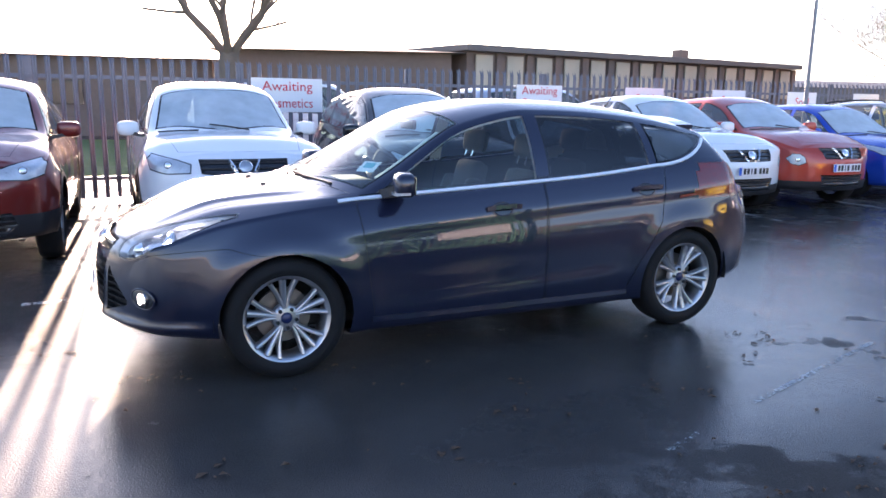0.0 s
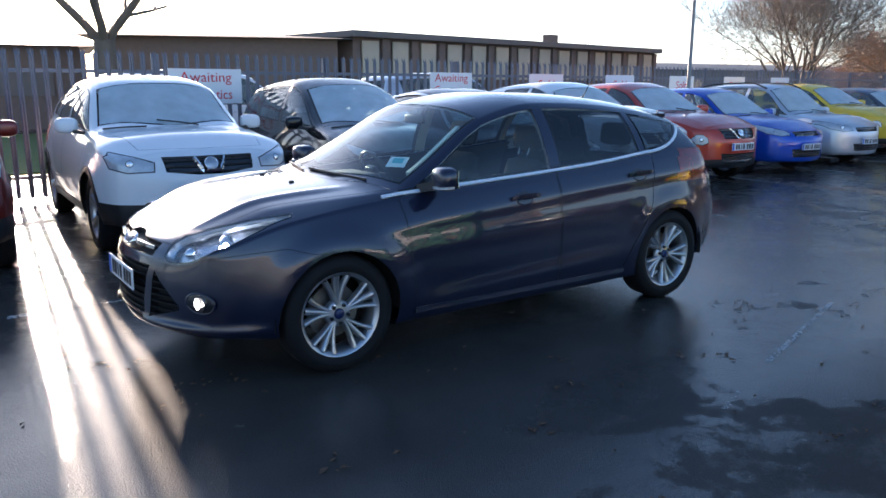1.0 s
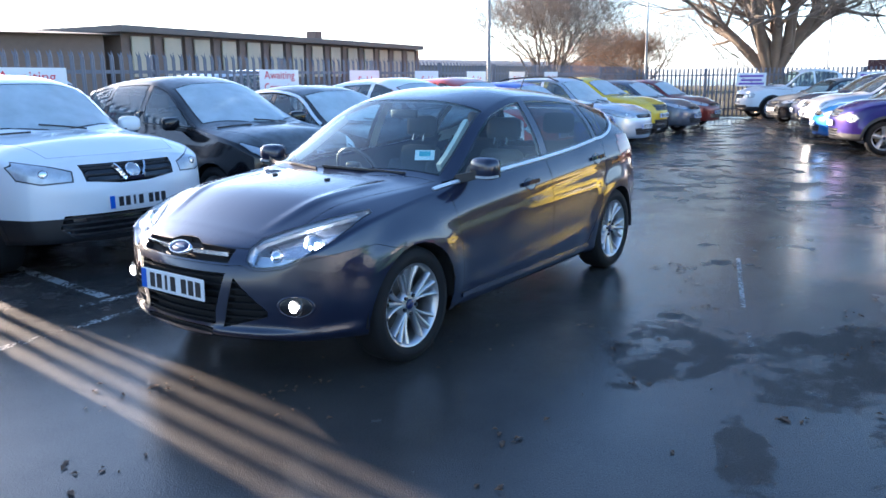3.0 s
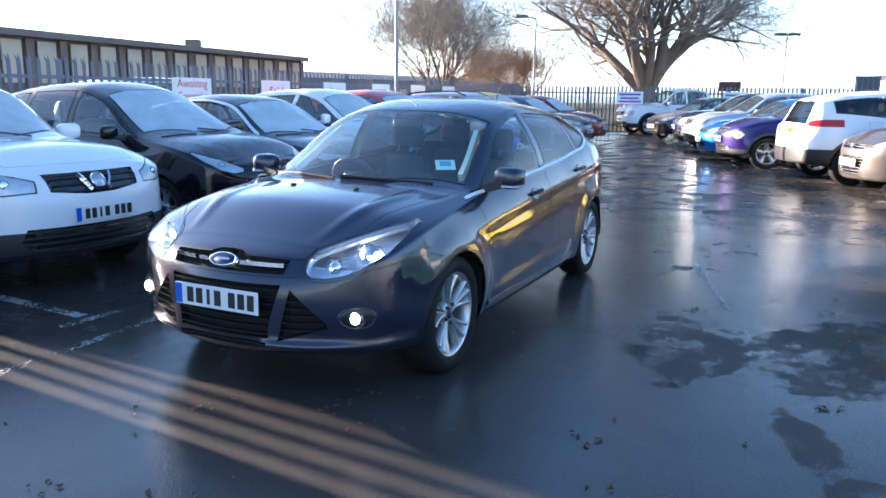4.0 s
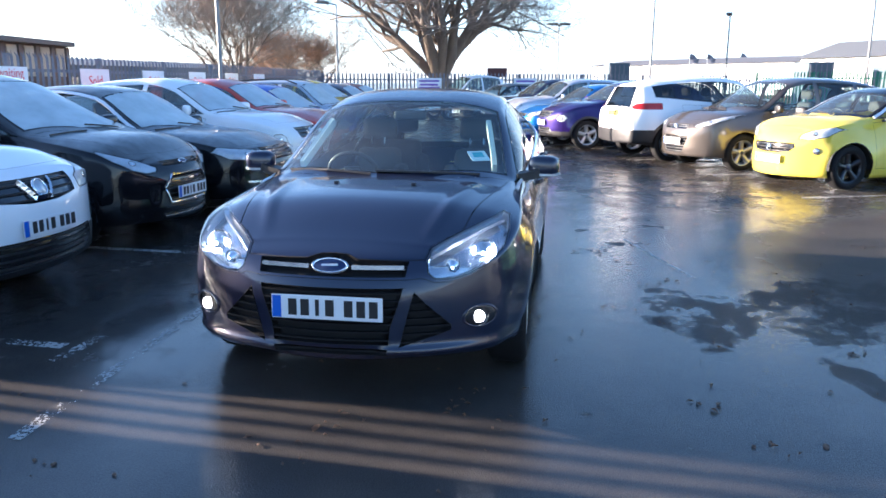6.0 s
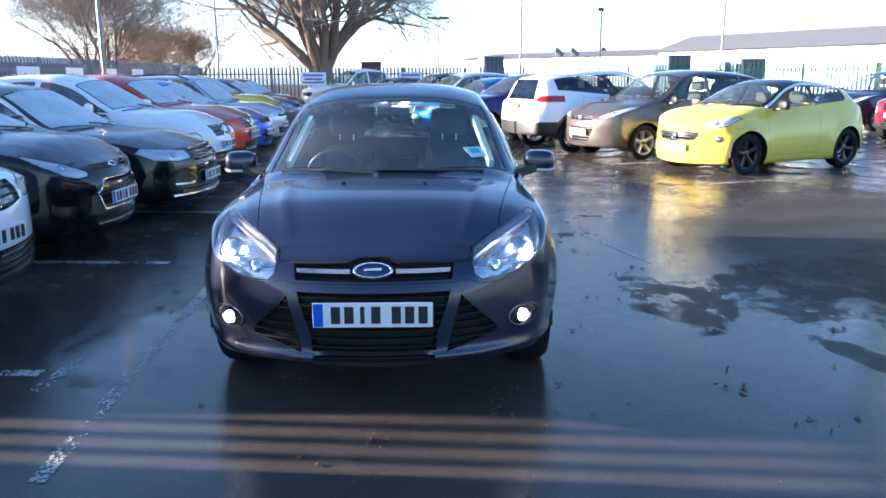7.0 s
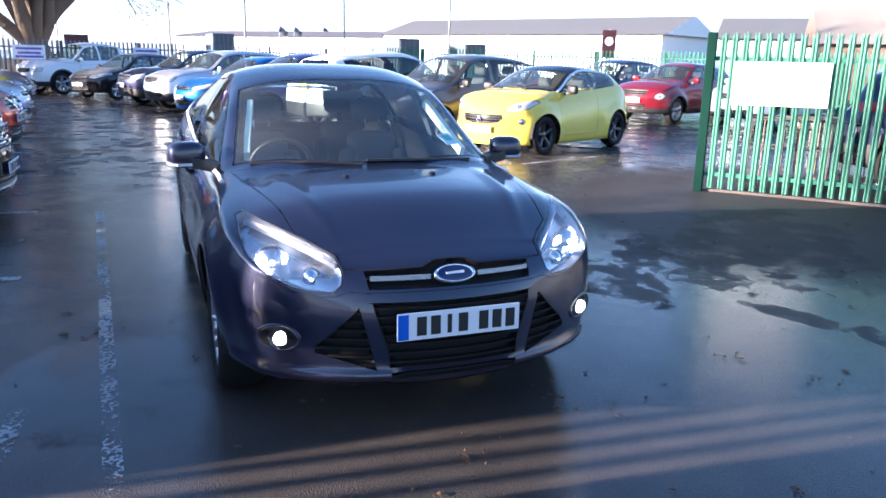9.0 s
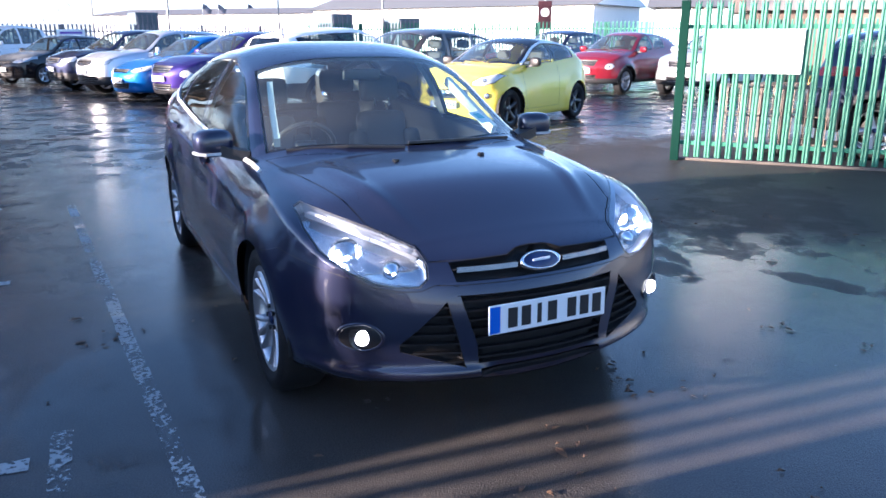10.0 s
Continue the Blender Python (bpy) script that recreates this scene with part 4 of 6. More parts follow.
def parked_car(m, name, label, colour, spec, wheels=(5, 1, M_ALLOY), group="parked cars", front_glass=None, side_glass=None, badge=None, roof_mat=None, rails=None, yellow_plate=True, chrome_bar=None, mirror_mat=None, hood_mat=None, front_plate=True, mark=True):
    """A whole parked car from its outline numbers."""
    sh = Shell(**spec)
    s = sh.s
    car = thing(name, m, label, "car", group)
    got = finish_shell(car, sh, colour, None, None, None)
    sg_, fg = side_glass or M_DEWSIDE, front_glass or M_DEWY
    if roof_mat:
        over = [(sh.xa + 0.3, s["bz0"] + 0.035), (s["xg"] + 0.42, s["bz1"] + 0.05), (s["xr"] + 0.06, 3), (sh.xa + 0.3, 3)]
        rid = sh.cut("roof", over, "side", 1)
        sh.cut("roof", over, "side", -1, rid=rid)
        sh.cut("roof", [(s["xw"] + 0.3, -2), (s["xw"] + 0.3, 2), (s["xr"] + 0.02, 2), (s["xr"] + 0.02, -2)], "top", above=s["h"] - 0.16, rid=rid)
    sh.take(0, [colour, M_GAP], car, "body")
    if roof_mat:
        sh.take(rid, [roof_mat, M_GAP], car, "roof")
    sh.take(got["hood"], [colour, M_GAP], car, "bonnet", gap=0.004)
    for d in got["doors"]:
        sh.take(d, [colour, M_GAP], car, "door", gap=0.004)
    sh.take(got["ws"], [fg, M_BLACK], car, "windscreen", gap=0.02, lift=0.001)
    sh.take(got["rw"], [M_TINT, M_BLACK], car, "rear_window", gap=0.015, lift=0.001)
    for p, n in got["panes"]:
        sh.take(p, [sg_, M_BLACK], car, "side_window", gap=0.014, lift=0.001)
    for k, v in list(sh.names.items()):
        if v == "arch_trim":
            sh.take(k, [M_BLACK, M_GAP], car, "arch_trim", lift=0.006)
    for k in got["lower"]:
        sh.take(k, [M_BLACK, M_GAP], car, "sill_trim", lift=0.004)
    for k in got["lamps"]:
        lens = sh.take(k, [M_LAMPPALE, M_BLACK], car, "headlamp", "pale glazed headlamp", gap=0.011, lift=0.001)
        sg = 1 if k == got["lamps"][0] else -1
        cy, cz = (sum(p[q] for p in s["lamp"]) / len(s["lamp"]) for q in (0, 1))
        p, n = sh.front(sg * cy, cz, 0.0)
        oval(p, n, 0.034, 0.032, M_LAMP, M_DARKALLOY, lens, "lamp_bowl", 0.3)
    for k, g in zip(got["grilles"], s["grilles"]):
        gr = sh.take(k, [M_GLOSSBLACK, M_BLACK], car, "grille", sink=0.02)
        zs, ys = [p[1] for p in g], [p[0] for p in g]
        z0, z1 = min(zs), max(zs)
        k2 = max(1, int((z1 - z0) / 0.045))
        for q in range(k2):
            z = z0 + (z1 - z0) * (q + 0.5) / k2
            cross = []
            for a in range(len(g)):
                (y1, za), (y2, zb_) = g[a - 1], g[a]
                if (za > z) != (zb_ > z):
                    cross.append(y1 + (y2 - y1) * (z - za) / (zb_ - za))
            cross.sort()
            for ya, yb in zip(cross[::2], cross[1::2]):
                pts = [sh.front(ya + (yb - ya) * t / 8, z, -0.008)[0] for t in range(9)]
                part("grille_slat", sweep(pts, 0.012, 0.01), M_BLACK, car if gr is None else gr)
    for k in got["tails"]:
        rear = sh.take(k, [M_TAIL, M_BLACK], car, "tail_lamp", gap=0.004, lift=0.002)
        if rear:
            sh.take(k, [M_DASH, M_DASH], rear, "lamp_backing", lift=-0.015)
    wheel_wells(car, s)
    add_wheels(car, s, *wheels)
    cabin(car, sh)
    add_mirrors(car, sh, sh.xa - 0.22, sh.belt_z(sh.xa - 0.22) + 0.05, mirror_mat or colour)
    if front_plate:
        p, n = sh.front(0, s["plate"], 0.012)
        bars_plate(car, p, n)
    p, n = sh.rear(0, s["rplate"], 0.012)
    bars_plate(car, p, n, yellow_plate)
    if badge:
        p, n = sh.front(0, badge[0], 0.004)
        oval(p, n, badge[1], badge[2], badge[3], M_CHROME, car)
    if chrome_bar:
        for pts in chrome_bar:
            part("chrome_trim", sweep([sh.front(a[0] + (b[0] - a[0]) * q / 5, a[1] + (b[1] - a[1]) * q / 5, 0.006)[0] for a, b in zip(pts, pts[1:]) for q in range(5)] + [sh.front(*pts[-1], 0.006)[0]], s["trim"], 0.016), M_CHROME, car)
    if s["fog"]:
        for sg in (1, -1):
            p, n = sh.front(sg * s["fog"][0], s["fog"][1], 0.0)
            oval(p, n, s["fog"][2], s["fog"][2], M_LAMP, M_BLACK, car, "fog_lamp")
    for a, b in s["doors_handles"] if "doors_handles" in s else ():
        for sg in (1, -1):
            p, n = sh.side(a, b, sg, 0.018)
            part("door_handle", box(0.17, 0.022, 0.028, p, 0.008), colour, car)
    if s["roof_trim"]:
        for sg in (1, -1):
            pts = [sh.side(x, sh.rail_z(x) - 0.012, sg, 0.006)[0] for x in np.linspace(sh.xa - 0.06, s["xg"] + 0.55, 24)]
            part("roof_trim", sweep(pts, 0.04, 0.014, up=Vector((0, -sg * 0.7, 0.7))), M_SATIN, car)
    if rails:
        for sg in (1, -1):
            pts = [(x, sg * (sh.rail_y(x) + 0.0), sh.rail_z(x) + 0.075) for x in np.linspace(s["xw"] - 0.15, s["xr"] + 0.1, 9)]
            pts[0] = (pts[0][0] + 0.08, pts[0][1], pts[0][2] - 0.06)
            pts[-1] = (pts[-1][0] - 0.08, pts[-1][1], pts[-1][2] - 0.06)
            part("roof_rail", sweep(pts, 0.03, 0.03), rails, car)
    for sg in (0.22, -0.28):
        a, n = sh.above(s["xc"] + 0.0, sg, 0.01)
        b, n2 = sh.above(s["xc"] - 0.10, sg - 0.38, 0.012)
        part("wiper", sweep([a, (a + b) / 2 + Vector((0, 0, 0.004)), b], 0.014, 0.012), M_BLACK, car)
    sh.bm.free()
    return car

# ---- the ground ----
def ground():
    bm = bmesh.new()
    bmesh.ops.create_grid(bm, x_segments=60, y_segments=60, size=30)
    for v in bm.verts:
        v.co.x += 12
        v.co.z = 0.0
    # the sheet runs on to the horizon
    ring = [e for e in bm.edges if e.is_boundary]
    for r in (120, 900):
        got = bmesh.ops.extrude_edge_only(bm, edges=ring)["geom"]
        vs = [g for g in got if isinstance(g, bmesh.types.BMVert)]
        ring = [g for g in got if isinstance(g, bmesh.types.BMEdge)]
        for v in vs:
            d = Vector((v.co.x - 12, v.co.y, 0))
            v.co = Vector((12, 0, 0)) + d * (r / max(abs(d.x), abs(d.y)))
    bmesh.ops.recalc_face_normals(bm, faces=bm.faces)
    g = part("ground", bm, M_ASPHALT)
    return tagged(g, "wet dark asphalt with puddles and drying patches", "ground", kind="structure")


ground()


def painted_line(a, b, w=0.09, seed=0, mat=None):
    """A worn strip of road paint: its edges are ragged and bits are missing."""
    rnd = random.Random(seed)
    a, b = Vector((*a, 0)), Vector((*b, 0))
    d = (b - a)
    n = max(2, int(d.length / 0.06))
    s = Vector((-d.y, d.x, 0)).normalized()
    verts, faces = [], []
    for i in range(n + 1):
        c = a + d * (i / n)
        lw, rw = w / 2 * rnd.uniform(0.88, 1.05), w / 2 * rnd.uniform(0.88, 1.05)
        verts += [c + s * lw + Vector((0, 0, 0.004)), c - s * rw + Vector((0, 0, 0.004))]
    faces = [(2 * i, 2 * i + 1, 2 * i + 3, 2 * i + 2) for i in range(n)]
    me = mesh_from("bay_marking", verts, faces, mat or M_LINE, False)
    return tagged(part("bay_marking", me, None), "worn white paint line on wet asphalt", "road marking", "bay markings", "structure")


def row_y(x):
    """The front line of the parked row along the fence."""
    return 6.85 + 0.11 * (x - 1.1)


for i in range(10):
    x = 0.40 + 2.44 * i
    painted_line((x, row_y(x) - 0.35), (x + 0.02, row_y(x) + 3.2), seed=i)
painted_line((-0.7, 5.83), (5.2, 6.40), 0.075, seed=30, mat=M_WORNLINE)
painted_line((0.15, 6.32), (0.62, 6.32), 0.08, seed=31, mat=M_WORNLINE)
painted_line((4.36, 3.17), (2.88, 2.65), 0.035, seed=33, mat=M_WORNLINE)
painted_line((2.37, 2.46), (2.13, 2.36), 0.03, seed=34, mat=M_WORNLINE)
for i in range(6):
    c = Vector((7.75 + 2.40 * i, 0.74 + 1.10 * i))
    painted_line(c, c + Vector((0.9, -2.2)), 0.09, seed=40 + i)

# the grass verge beyond the yard
verge = part("grass_verge", slab([(-16, 13.2), (14, 16.4), (14, 25.4), (-16, 27.8)], -0.05, 0.03), M_GRASS)
tagged(verge, "rough winter grass beyond the steel fence", "grass", kind="structure")

waste = part("waste_ground", slab([(27.3, 15.6), (33.8, -3.0), (22.1, -13.3), (9.0, -15.8), (9.0, -60.0), (140.0, -60.0), (140.0, 60.0), (27.3, 60.0)], -0.05, 0.02), M_WASTE)
tagged(waste, "dull brown rough grass beyond the far fences", "grass", kind="structure")

# ---- palisade fences ----
def pale_mesh(name, high, mat, w=0.066, crown=True):
    """One pale: a W-section strip with a split, pointed head."""
    d = 0.012
    prof = [(-w / 2, 0), (-w / 4, d), (0, 0.002), (w / 4, d), (w / 2, 0)]
    verts, faces = [], []
    for k, z in enumerate((0.05, high - 0.10)):
        for x, y in prof:
            verts.append((x, y, z))
    for i in range(4):
        faces.append((i, i + 1, i + 6, i + 5))
    for x, y, z in ((-w * 0.55, -0.03, high - 0.02), (0, 0.0, high), (w * 0.55, -0.03, high - 0.02), (-w * 0.2, 0.004, high - 0.075), (w * 0.2, 0.004, high - 0.075)):
        verts.append((x, y, z))
    faces += [(5, 6, 13, 10), (6, 7, 11, 13), (7, 8, 14, 11), (8, 9, 12, 14)]
    back = len(verts)
    verts += [(x, y - 0.004, z) for x, y, z in verts]
    faces += [tuple(back + i for i in f[::-1]) for f in faces]
    return mesh_from(name, verts, faces, mat, False)


def fence(name, a, b, high, mat, label, gap=0.155, single=True, post_gap=2.75, kind="structure", rail_out=0.03, posts=True):
    """A run of palisade fence from a to b: posts, two rails and the pales."""
    a, b = Vector((*a, 0)), Vector((*b, 0))
    d = b - a
    f = thing(name, Matrix.Translation(a) @ pose(0, 0, 0, 0, 0, math.degrees(math.atan2(d.y, d.x))), label, "fence", kind=kind)
    L = d.length
    if posts:
        post = box(0.10, 0.06, high - 0.05, (0, 0.06, (high - 0.05) / 2), 0.004)
        me = None
        for i in range(int(L / post_gap) + 1):
            o = part("post", post if me is None else me, mat, f)
            me = o.data
            o.location = (i * post_gap, 0, 0)
    for z in (0.32, high - 0.30):
        part("rail", box(L, 0.045, 0.05, (L / 2, 0.026, z), 0.004), mat, f)
    pale = pale_mesh("pale", high, mat)
    n = int(L / gap)
    if single:
        for i in range(n):
            o = part("pale", pale, None, f)
            o.matrix_basis = pose((i + 0.5) * gap, 0, 0, 0, 0, 180)
    else:
        co = [v.co.copy() for v in pale.vertices]
        fs = [tuple(p.vertices) for p in pale.polygons]
        verts, faces = [], []
        for i in range(n):
            o = len(verts)
            verts += [(-c.x + (i + 0.5) * gap, -c.y, c.z) for c in co]
            faces += [tuple(o + k for k in q) for q in fs]
        part("pales", mesh_from("pales", verts, faces, mat, False), None, f)["kind"] = "stuff"
    return f


def fence_y(x):
    return 12.24 + 0.125 * (x - 6.46)


fence("fence_north", (-12, fence_y(-12)), (27.0, fence_y(27.0)), 1.98, M_FENCE, "dark painted steel palisade fence with pointed pales")
fence("fence_east", (27.0, fence_y(27.0)), (33.5, -3.0), 1.9, M_FENCE, "dark steel palisade fence at the far end of the yard", single=False)
fence("fence_south", (33.5, -3.0), (22.0, -13.0), 2.0, M_GREEN, "green painted steel palisade fence beyond parked cars", single=False)
fence("fence_green", (22.0, -13.0), (9.0, -15.5), 2.0, M_GREEN, "green painted steel palisade fence beyond parked cars", single=False)


def fence_sign(x, lines, w=1.0, h=0.42, top=1.73):
    y = fence_y(x + w / 2) - 0.035
    t = thing("fence_sign", pose(x + w / 2, y, top - h / 2, 0, 0, math.degrees(math.atan(0.125))), "white sign board with red lettering on the fence", "sign", "bay signs")
    part("board", box(w, 0.012, h, (0, 0, 0), 0.002), M_SIGN, t)
    for i, text in enumerate(lines):
        z = ((len(lines) - 1) / 2 - i) * h * 0.45
        lettering(text, 0.20 if len(lines) > 1 else 0.26, M_RED, pose(0, -0.009, z, 90, 0, 0), t, width=0.78 if len(lines) > 1 else 0.46)


fence_sign(1.78, ("Awaiting", "Cosmetics"), 1.1, 0.5)
fence_sign(6.46, ("Awaiting", "Cosmetics"))
for k in range(5):
    fence_sign(8.97 + 2.36 * k, ("Sold",))

def east_sign(x, y, w):
    """A board on the far fence; its small purple writing is plain bars."""
    t = thing("fence_sign", pose(x - 0.07, y - 0.03, 1.42, 0, 0, -69.9), "white sign board with purple writing on the far fence", "sign", "far signs")
    part("board", box(w, 0.012, 0.5, (0, 0, 0), 0.002), M_SIGN, t)
    for z, k in ((0.13, 0.8), (-0.02, 0.7), (-0.15, 0.85)):
        part("writing_bar", box(w * k, 0.004, 0.075, (0, -0.009, z)), M_PURPLE, t)


east_sign(28.52, 10.68, 1.05)
east_sign(29.92, 6.83, 1.0)

# ---- the flat-roofed building behind the fence ----
def low_building():
    a, b = Vector((11.2, 25.0, 0)), Vector((30.3, 28.97, 0))
    d = b - a
    L = d.length
    t = thing("building", Matrix.Translation(a) @ pose(0, 0, 0, 0, 0, math.degrees(math.atan2(d.y, d.x))), "long flat-roofed single-storey building with boarded windows", "building", kind="structure")
    part("wall", box(L, 11.0, 3.1, (L / 2, 5.6, 1.55)), M_PIER, t)
    part("roof", box(L + 0.5, 11.7, 0.22, (L / 2, 5.55, 3.21), 0.02), M_FASCIA, t)
    n = int(L / 1.32)
    for i in range(n):
        x = (i + 0.5) * L / n
        part("window_board", box(0.74, 0.06, 1.3, (x, 0.0, 2.35), 0.01), M_PANEL, t)
        part("pier", box(0.3, 0.16, 3.08, (x + L / n / 2, 0.04, 1.54), 0.01), M_PIER, t)
    part("chimney", box(0.6, 0.6, 1.0, (L - 2.1, 5.2, 3.65), 0.03), M_PIER, t)
    for k in range(4):
        part("vent_pipe", tube((L - 1.2 - 0.25 * k, 3.0, 3.3), (L - 1.2 - 0.25 * k, 3.0, 3.8 - 0.1 * (k % 2)), 0.03), M_GALV, t)


low_building()


def far_wall(name, a, b, h, depth, mat, roof_mat, label, ridge=0.0, windows=0):
    a, b = Vector((*a, 0)), Vector((*b, 0))
    d = b - a
    L = d.length
    t = thing(name, Matrix.Translation(a) @ pose(0, 0, 0, 0, 0, math.degrees(math.atan2(d.y, d.x))), label, "building", kind="structure")
    part("wall", box(L, depth, h, (L / 2, depth / 2, h / 2)), mat, t)
    bm = bmesh.new()
    o = 0.5
    v = [bm.verts.new(c) for c in ((-o, -o, h), (L + o, -o, h), (L + o, depth + o, h), (-o, depth + o, h), (-o, depth / 2, h + ridge + 0.2), (L + o, depth / 2, h + ridge + 0.2))]
    for f in ((0, 1, 5, 4), (3, 4, 5, 2), (0, 4, 3), (1, 2, 5), (0, 3, 2, 1)):
        bm.faces.new([v[i] for i in f]).material_index = 1 if len(f) == 3 else 0
    part("roof", bm, [roof_mat, mat], t)
    for i in range(windows):
        x = L * (i + 0.5) / windows
        part("window", box(L / windows * 0.5, 0.1, h * 0.3, (x, -0.03, h * 0.55), 0.02), M_TINT if i % 2 else M_FASCIA, t)
    return t


far_wall("brick_wing", (3.2, 27.35), (10.6, 25.1), 3.0, 7, M_PIER, M_FASCIA, "brick wing of the flat-roofed building behind the fence", 0.1)
far_wall("brick_annexe", (-14.0, 31.0), (3.0, 29.0), 2.7, 7, M_PIER, M_FASCIA, "low brick annexe behind the fence", 0.1, 5)
far_wall("warehouse", (75, -14), (50.0, -29.75), 3.7, 10, M_WHITECLAD, M_PALEROOF, "long white clad warehouse with a low grey roof", 1.4)
far_wall("warehouse_annexe", (38.3, -26.4), (34.8, -30.25), 3.1, 7, M_WHITECLAD, M_PALEROOF, "white outbuilding with a shallow grey roof", 1.2)
far_wall("far_shed", (125, 6), (95, -22), 4.0, 16, M_WHITECLAD, M_ROOFGREY, "low pale industrial shed in the distance", 0.8)
far_wall("far_block", (42, 44), (85, 40), 2.7, 12, M_ROOFGREY, M_ROOFGREY, "low grey building in the distance", 0.5, 8)
far_wall("brick_block", (27.2, -23.7), (19.0, -34.0), 2.6, 9, M_PIER, M_TANROOF, "brown building with a pitched roof", 2.0, 2)

# ---- containers, flags and a sign panel beyond the far fence ----
for x, y, w, h in ((56.7, 2.8, 1.5, 2.9), (54.9, -10.4, 1.7, 2.9), (53.5, -15.1, 1.8, 2.6)):
    c = thing("container", pose(x, y, 0, 0, 0, 10), "dark grey-green steel container beyond the far fence", "container", "far containers")
    part("body", box(2.4, w, h, (0, 0, h / 2), 0.03), M_STEELBLUE, c)
    for k in range(5):
        part("rib", box(0.05, 0.08, h - 0.3, (-1.22, w * (k / 4 - 0.5) * 0.85, h / 2), 0.01), M_FENCE, c)
for x, y, high in ((97.8, -6.3, 5.0), (107.7, -9.5, 5.3), (122.7, -16.1, 5.9)):
    f = thing("flag", pose(x, y, 0), "small dark flag on a thin pole", "flag", "far flags")
    part("pole", tube((0, 0, 0), (0, 0, high), 0.05, 0.035), M_GALV, f)
    part("cloth", sweep([(0, 0, high - 0.3), (0.15, -0.35, high - 0.45), (0.0, -0.7, high - 0.85), (0.08, -1.05, high - 0.95)], 0.6, 0.03), M_FENCE, f)
far_board = thing("far_sign_board", pose(75.8, 14.4, 0), "dark brown sign board on two posts far beyond the fence", "sign")
part("board", box(0.08, 2.0, 0.9, (0, 0, 2.45), 0.02), P_MAROON, far_board)
for y in (-0.8, 0.8):
    part("post", tube((0.07, y, 0), (0.07, y, 2.8), 0.05), M_POST, far_board)
panel = thing("sign_panel", pose(36.0, -17.0, 0, 0, 0, -30), "dark red sign panel with a pale round emblem on a post", "sign")
part("post", tube((0, 0, 0), (0, 0, 3.3), 0.05), M_GALV, panel)
part("board", box(0.06, 0.75, 1.5, (-0.06, 0, 2.5), 0.02), P_MAROON, panel)
part("emblem", lathe([(0.0, 0.0), (0.22, 0.0), (0.24, 0.02)], 20), M_SIGN, panel).matrix_basis = pose(-0.10, 0, 2.65, 0, 0, 90)

# ---- unseen wall added behind the walk: darkens reflections and sky light ----
plain = tagged(new("unseen_wall_south"), "unseen dark wall added behind the walk to darken reflections", "wall", kind="structure")
part("added_wall", box(56.0, 0.4, 2.4, (-23.0, -8.2, 1.2), 0.01), M_STEELBLUE, plain)
part("coping", box(56.2, 0.5, 0.12, (-23.0, -8.2, 2.46), 0.02), M_CONC, plain)

# ---- lamp posts ----
def lamp_post(x, y, high, label, head=None, r=0.045):
    t = thing("lamp_post", pose(x, y, 0), label, "lamp post", "yard lamp posts")
    part("pole", tube((0, 0, 0), (0, 0, high), r, r * 0.7, 10), M_POST, t)
    part("base", tube((0, 0, 0), (0, 0, 0.9), r * 1.5, None, 10), M_POST, t)
    if head:
        for dx, dy in head:
            part("arm", tube((0, 0, high), (dx, dy, high + 0.05), 0.03), M_POST, t)
            part("lantern", box(0.55, 0.24, 0.12, (dx * 1.2, dy * 1.2, high + 0.05), 0.04, (0, 0, math.degrees(math.atan2(dy, dx)))), M_FASCIA, t)


lamp_post(12.95, 11.9, 8.0, "tall grey steel lamp post by the fence")
lamp_post(25.0, 13.4, 4.3, "grey steel lamp post with a dark lantern", ((-0.5, 0.3),))
lamp_post(34.1, -1.8, 4.4, "grey steel lamp post with a dark lantern", ((-0.5, 0.1),))
lamp_post(79.8, -0.8, 26.0, "tall grey steel lighting mast", r=0.13)
lamp_post(38.3, 6.0, 4.4, "grey steel lamp post with twin arms", ((0.08, -0.25), (-0.08, 0.25)))
lamp_post(48.5, -11.9, 16.0, "tall grey steel lamp post", r=0.08)
lamp_post(46.0, 12.0, 8.0, "tall grey steel lamp post with twin arms", ((0.6, -0.4), (-0.6, 0.4)))

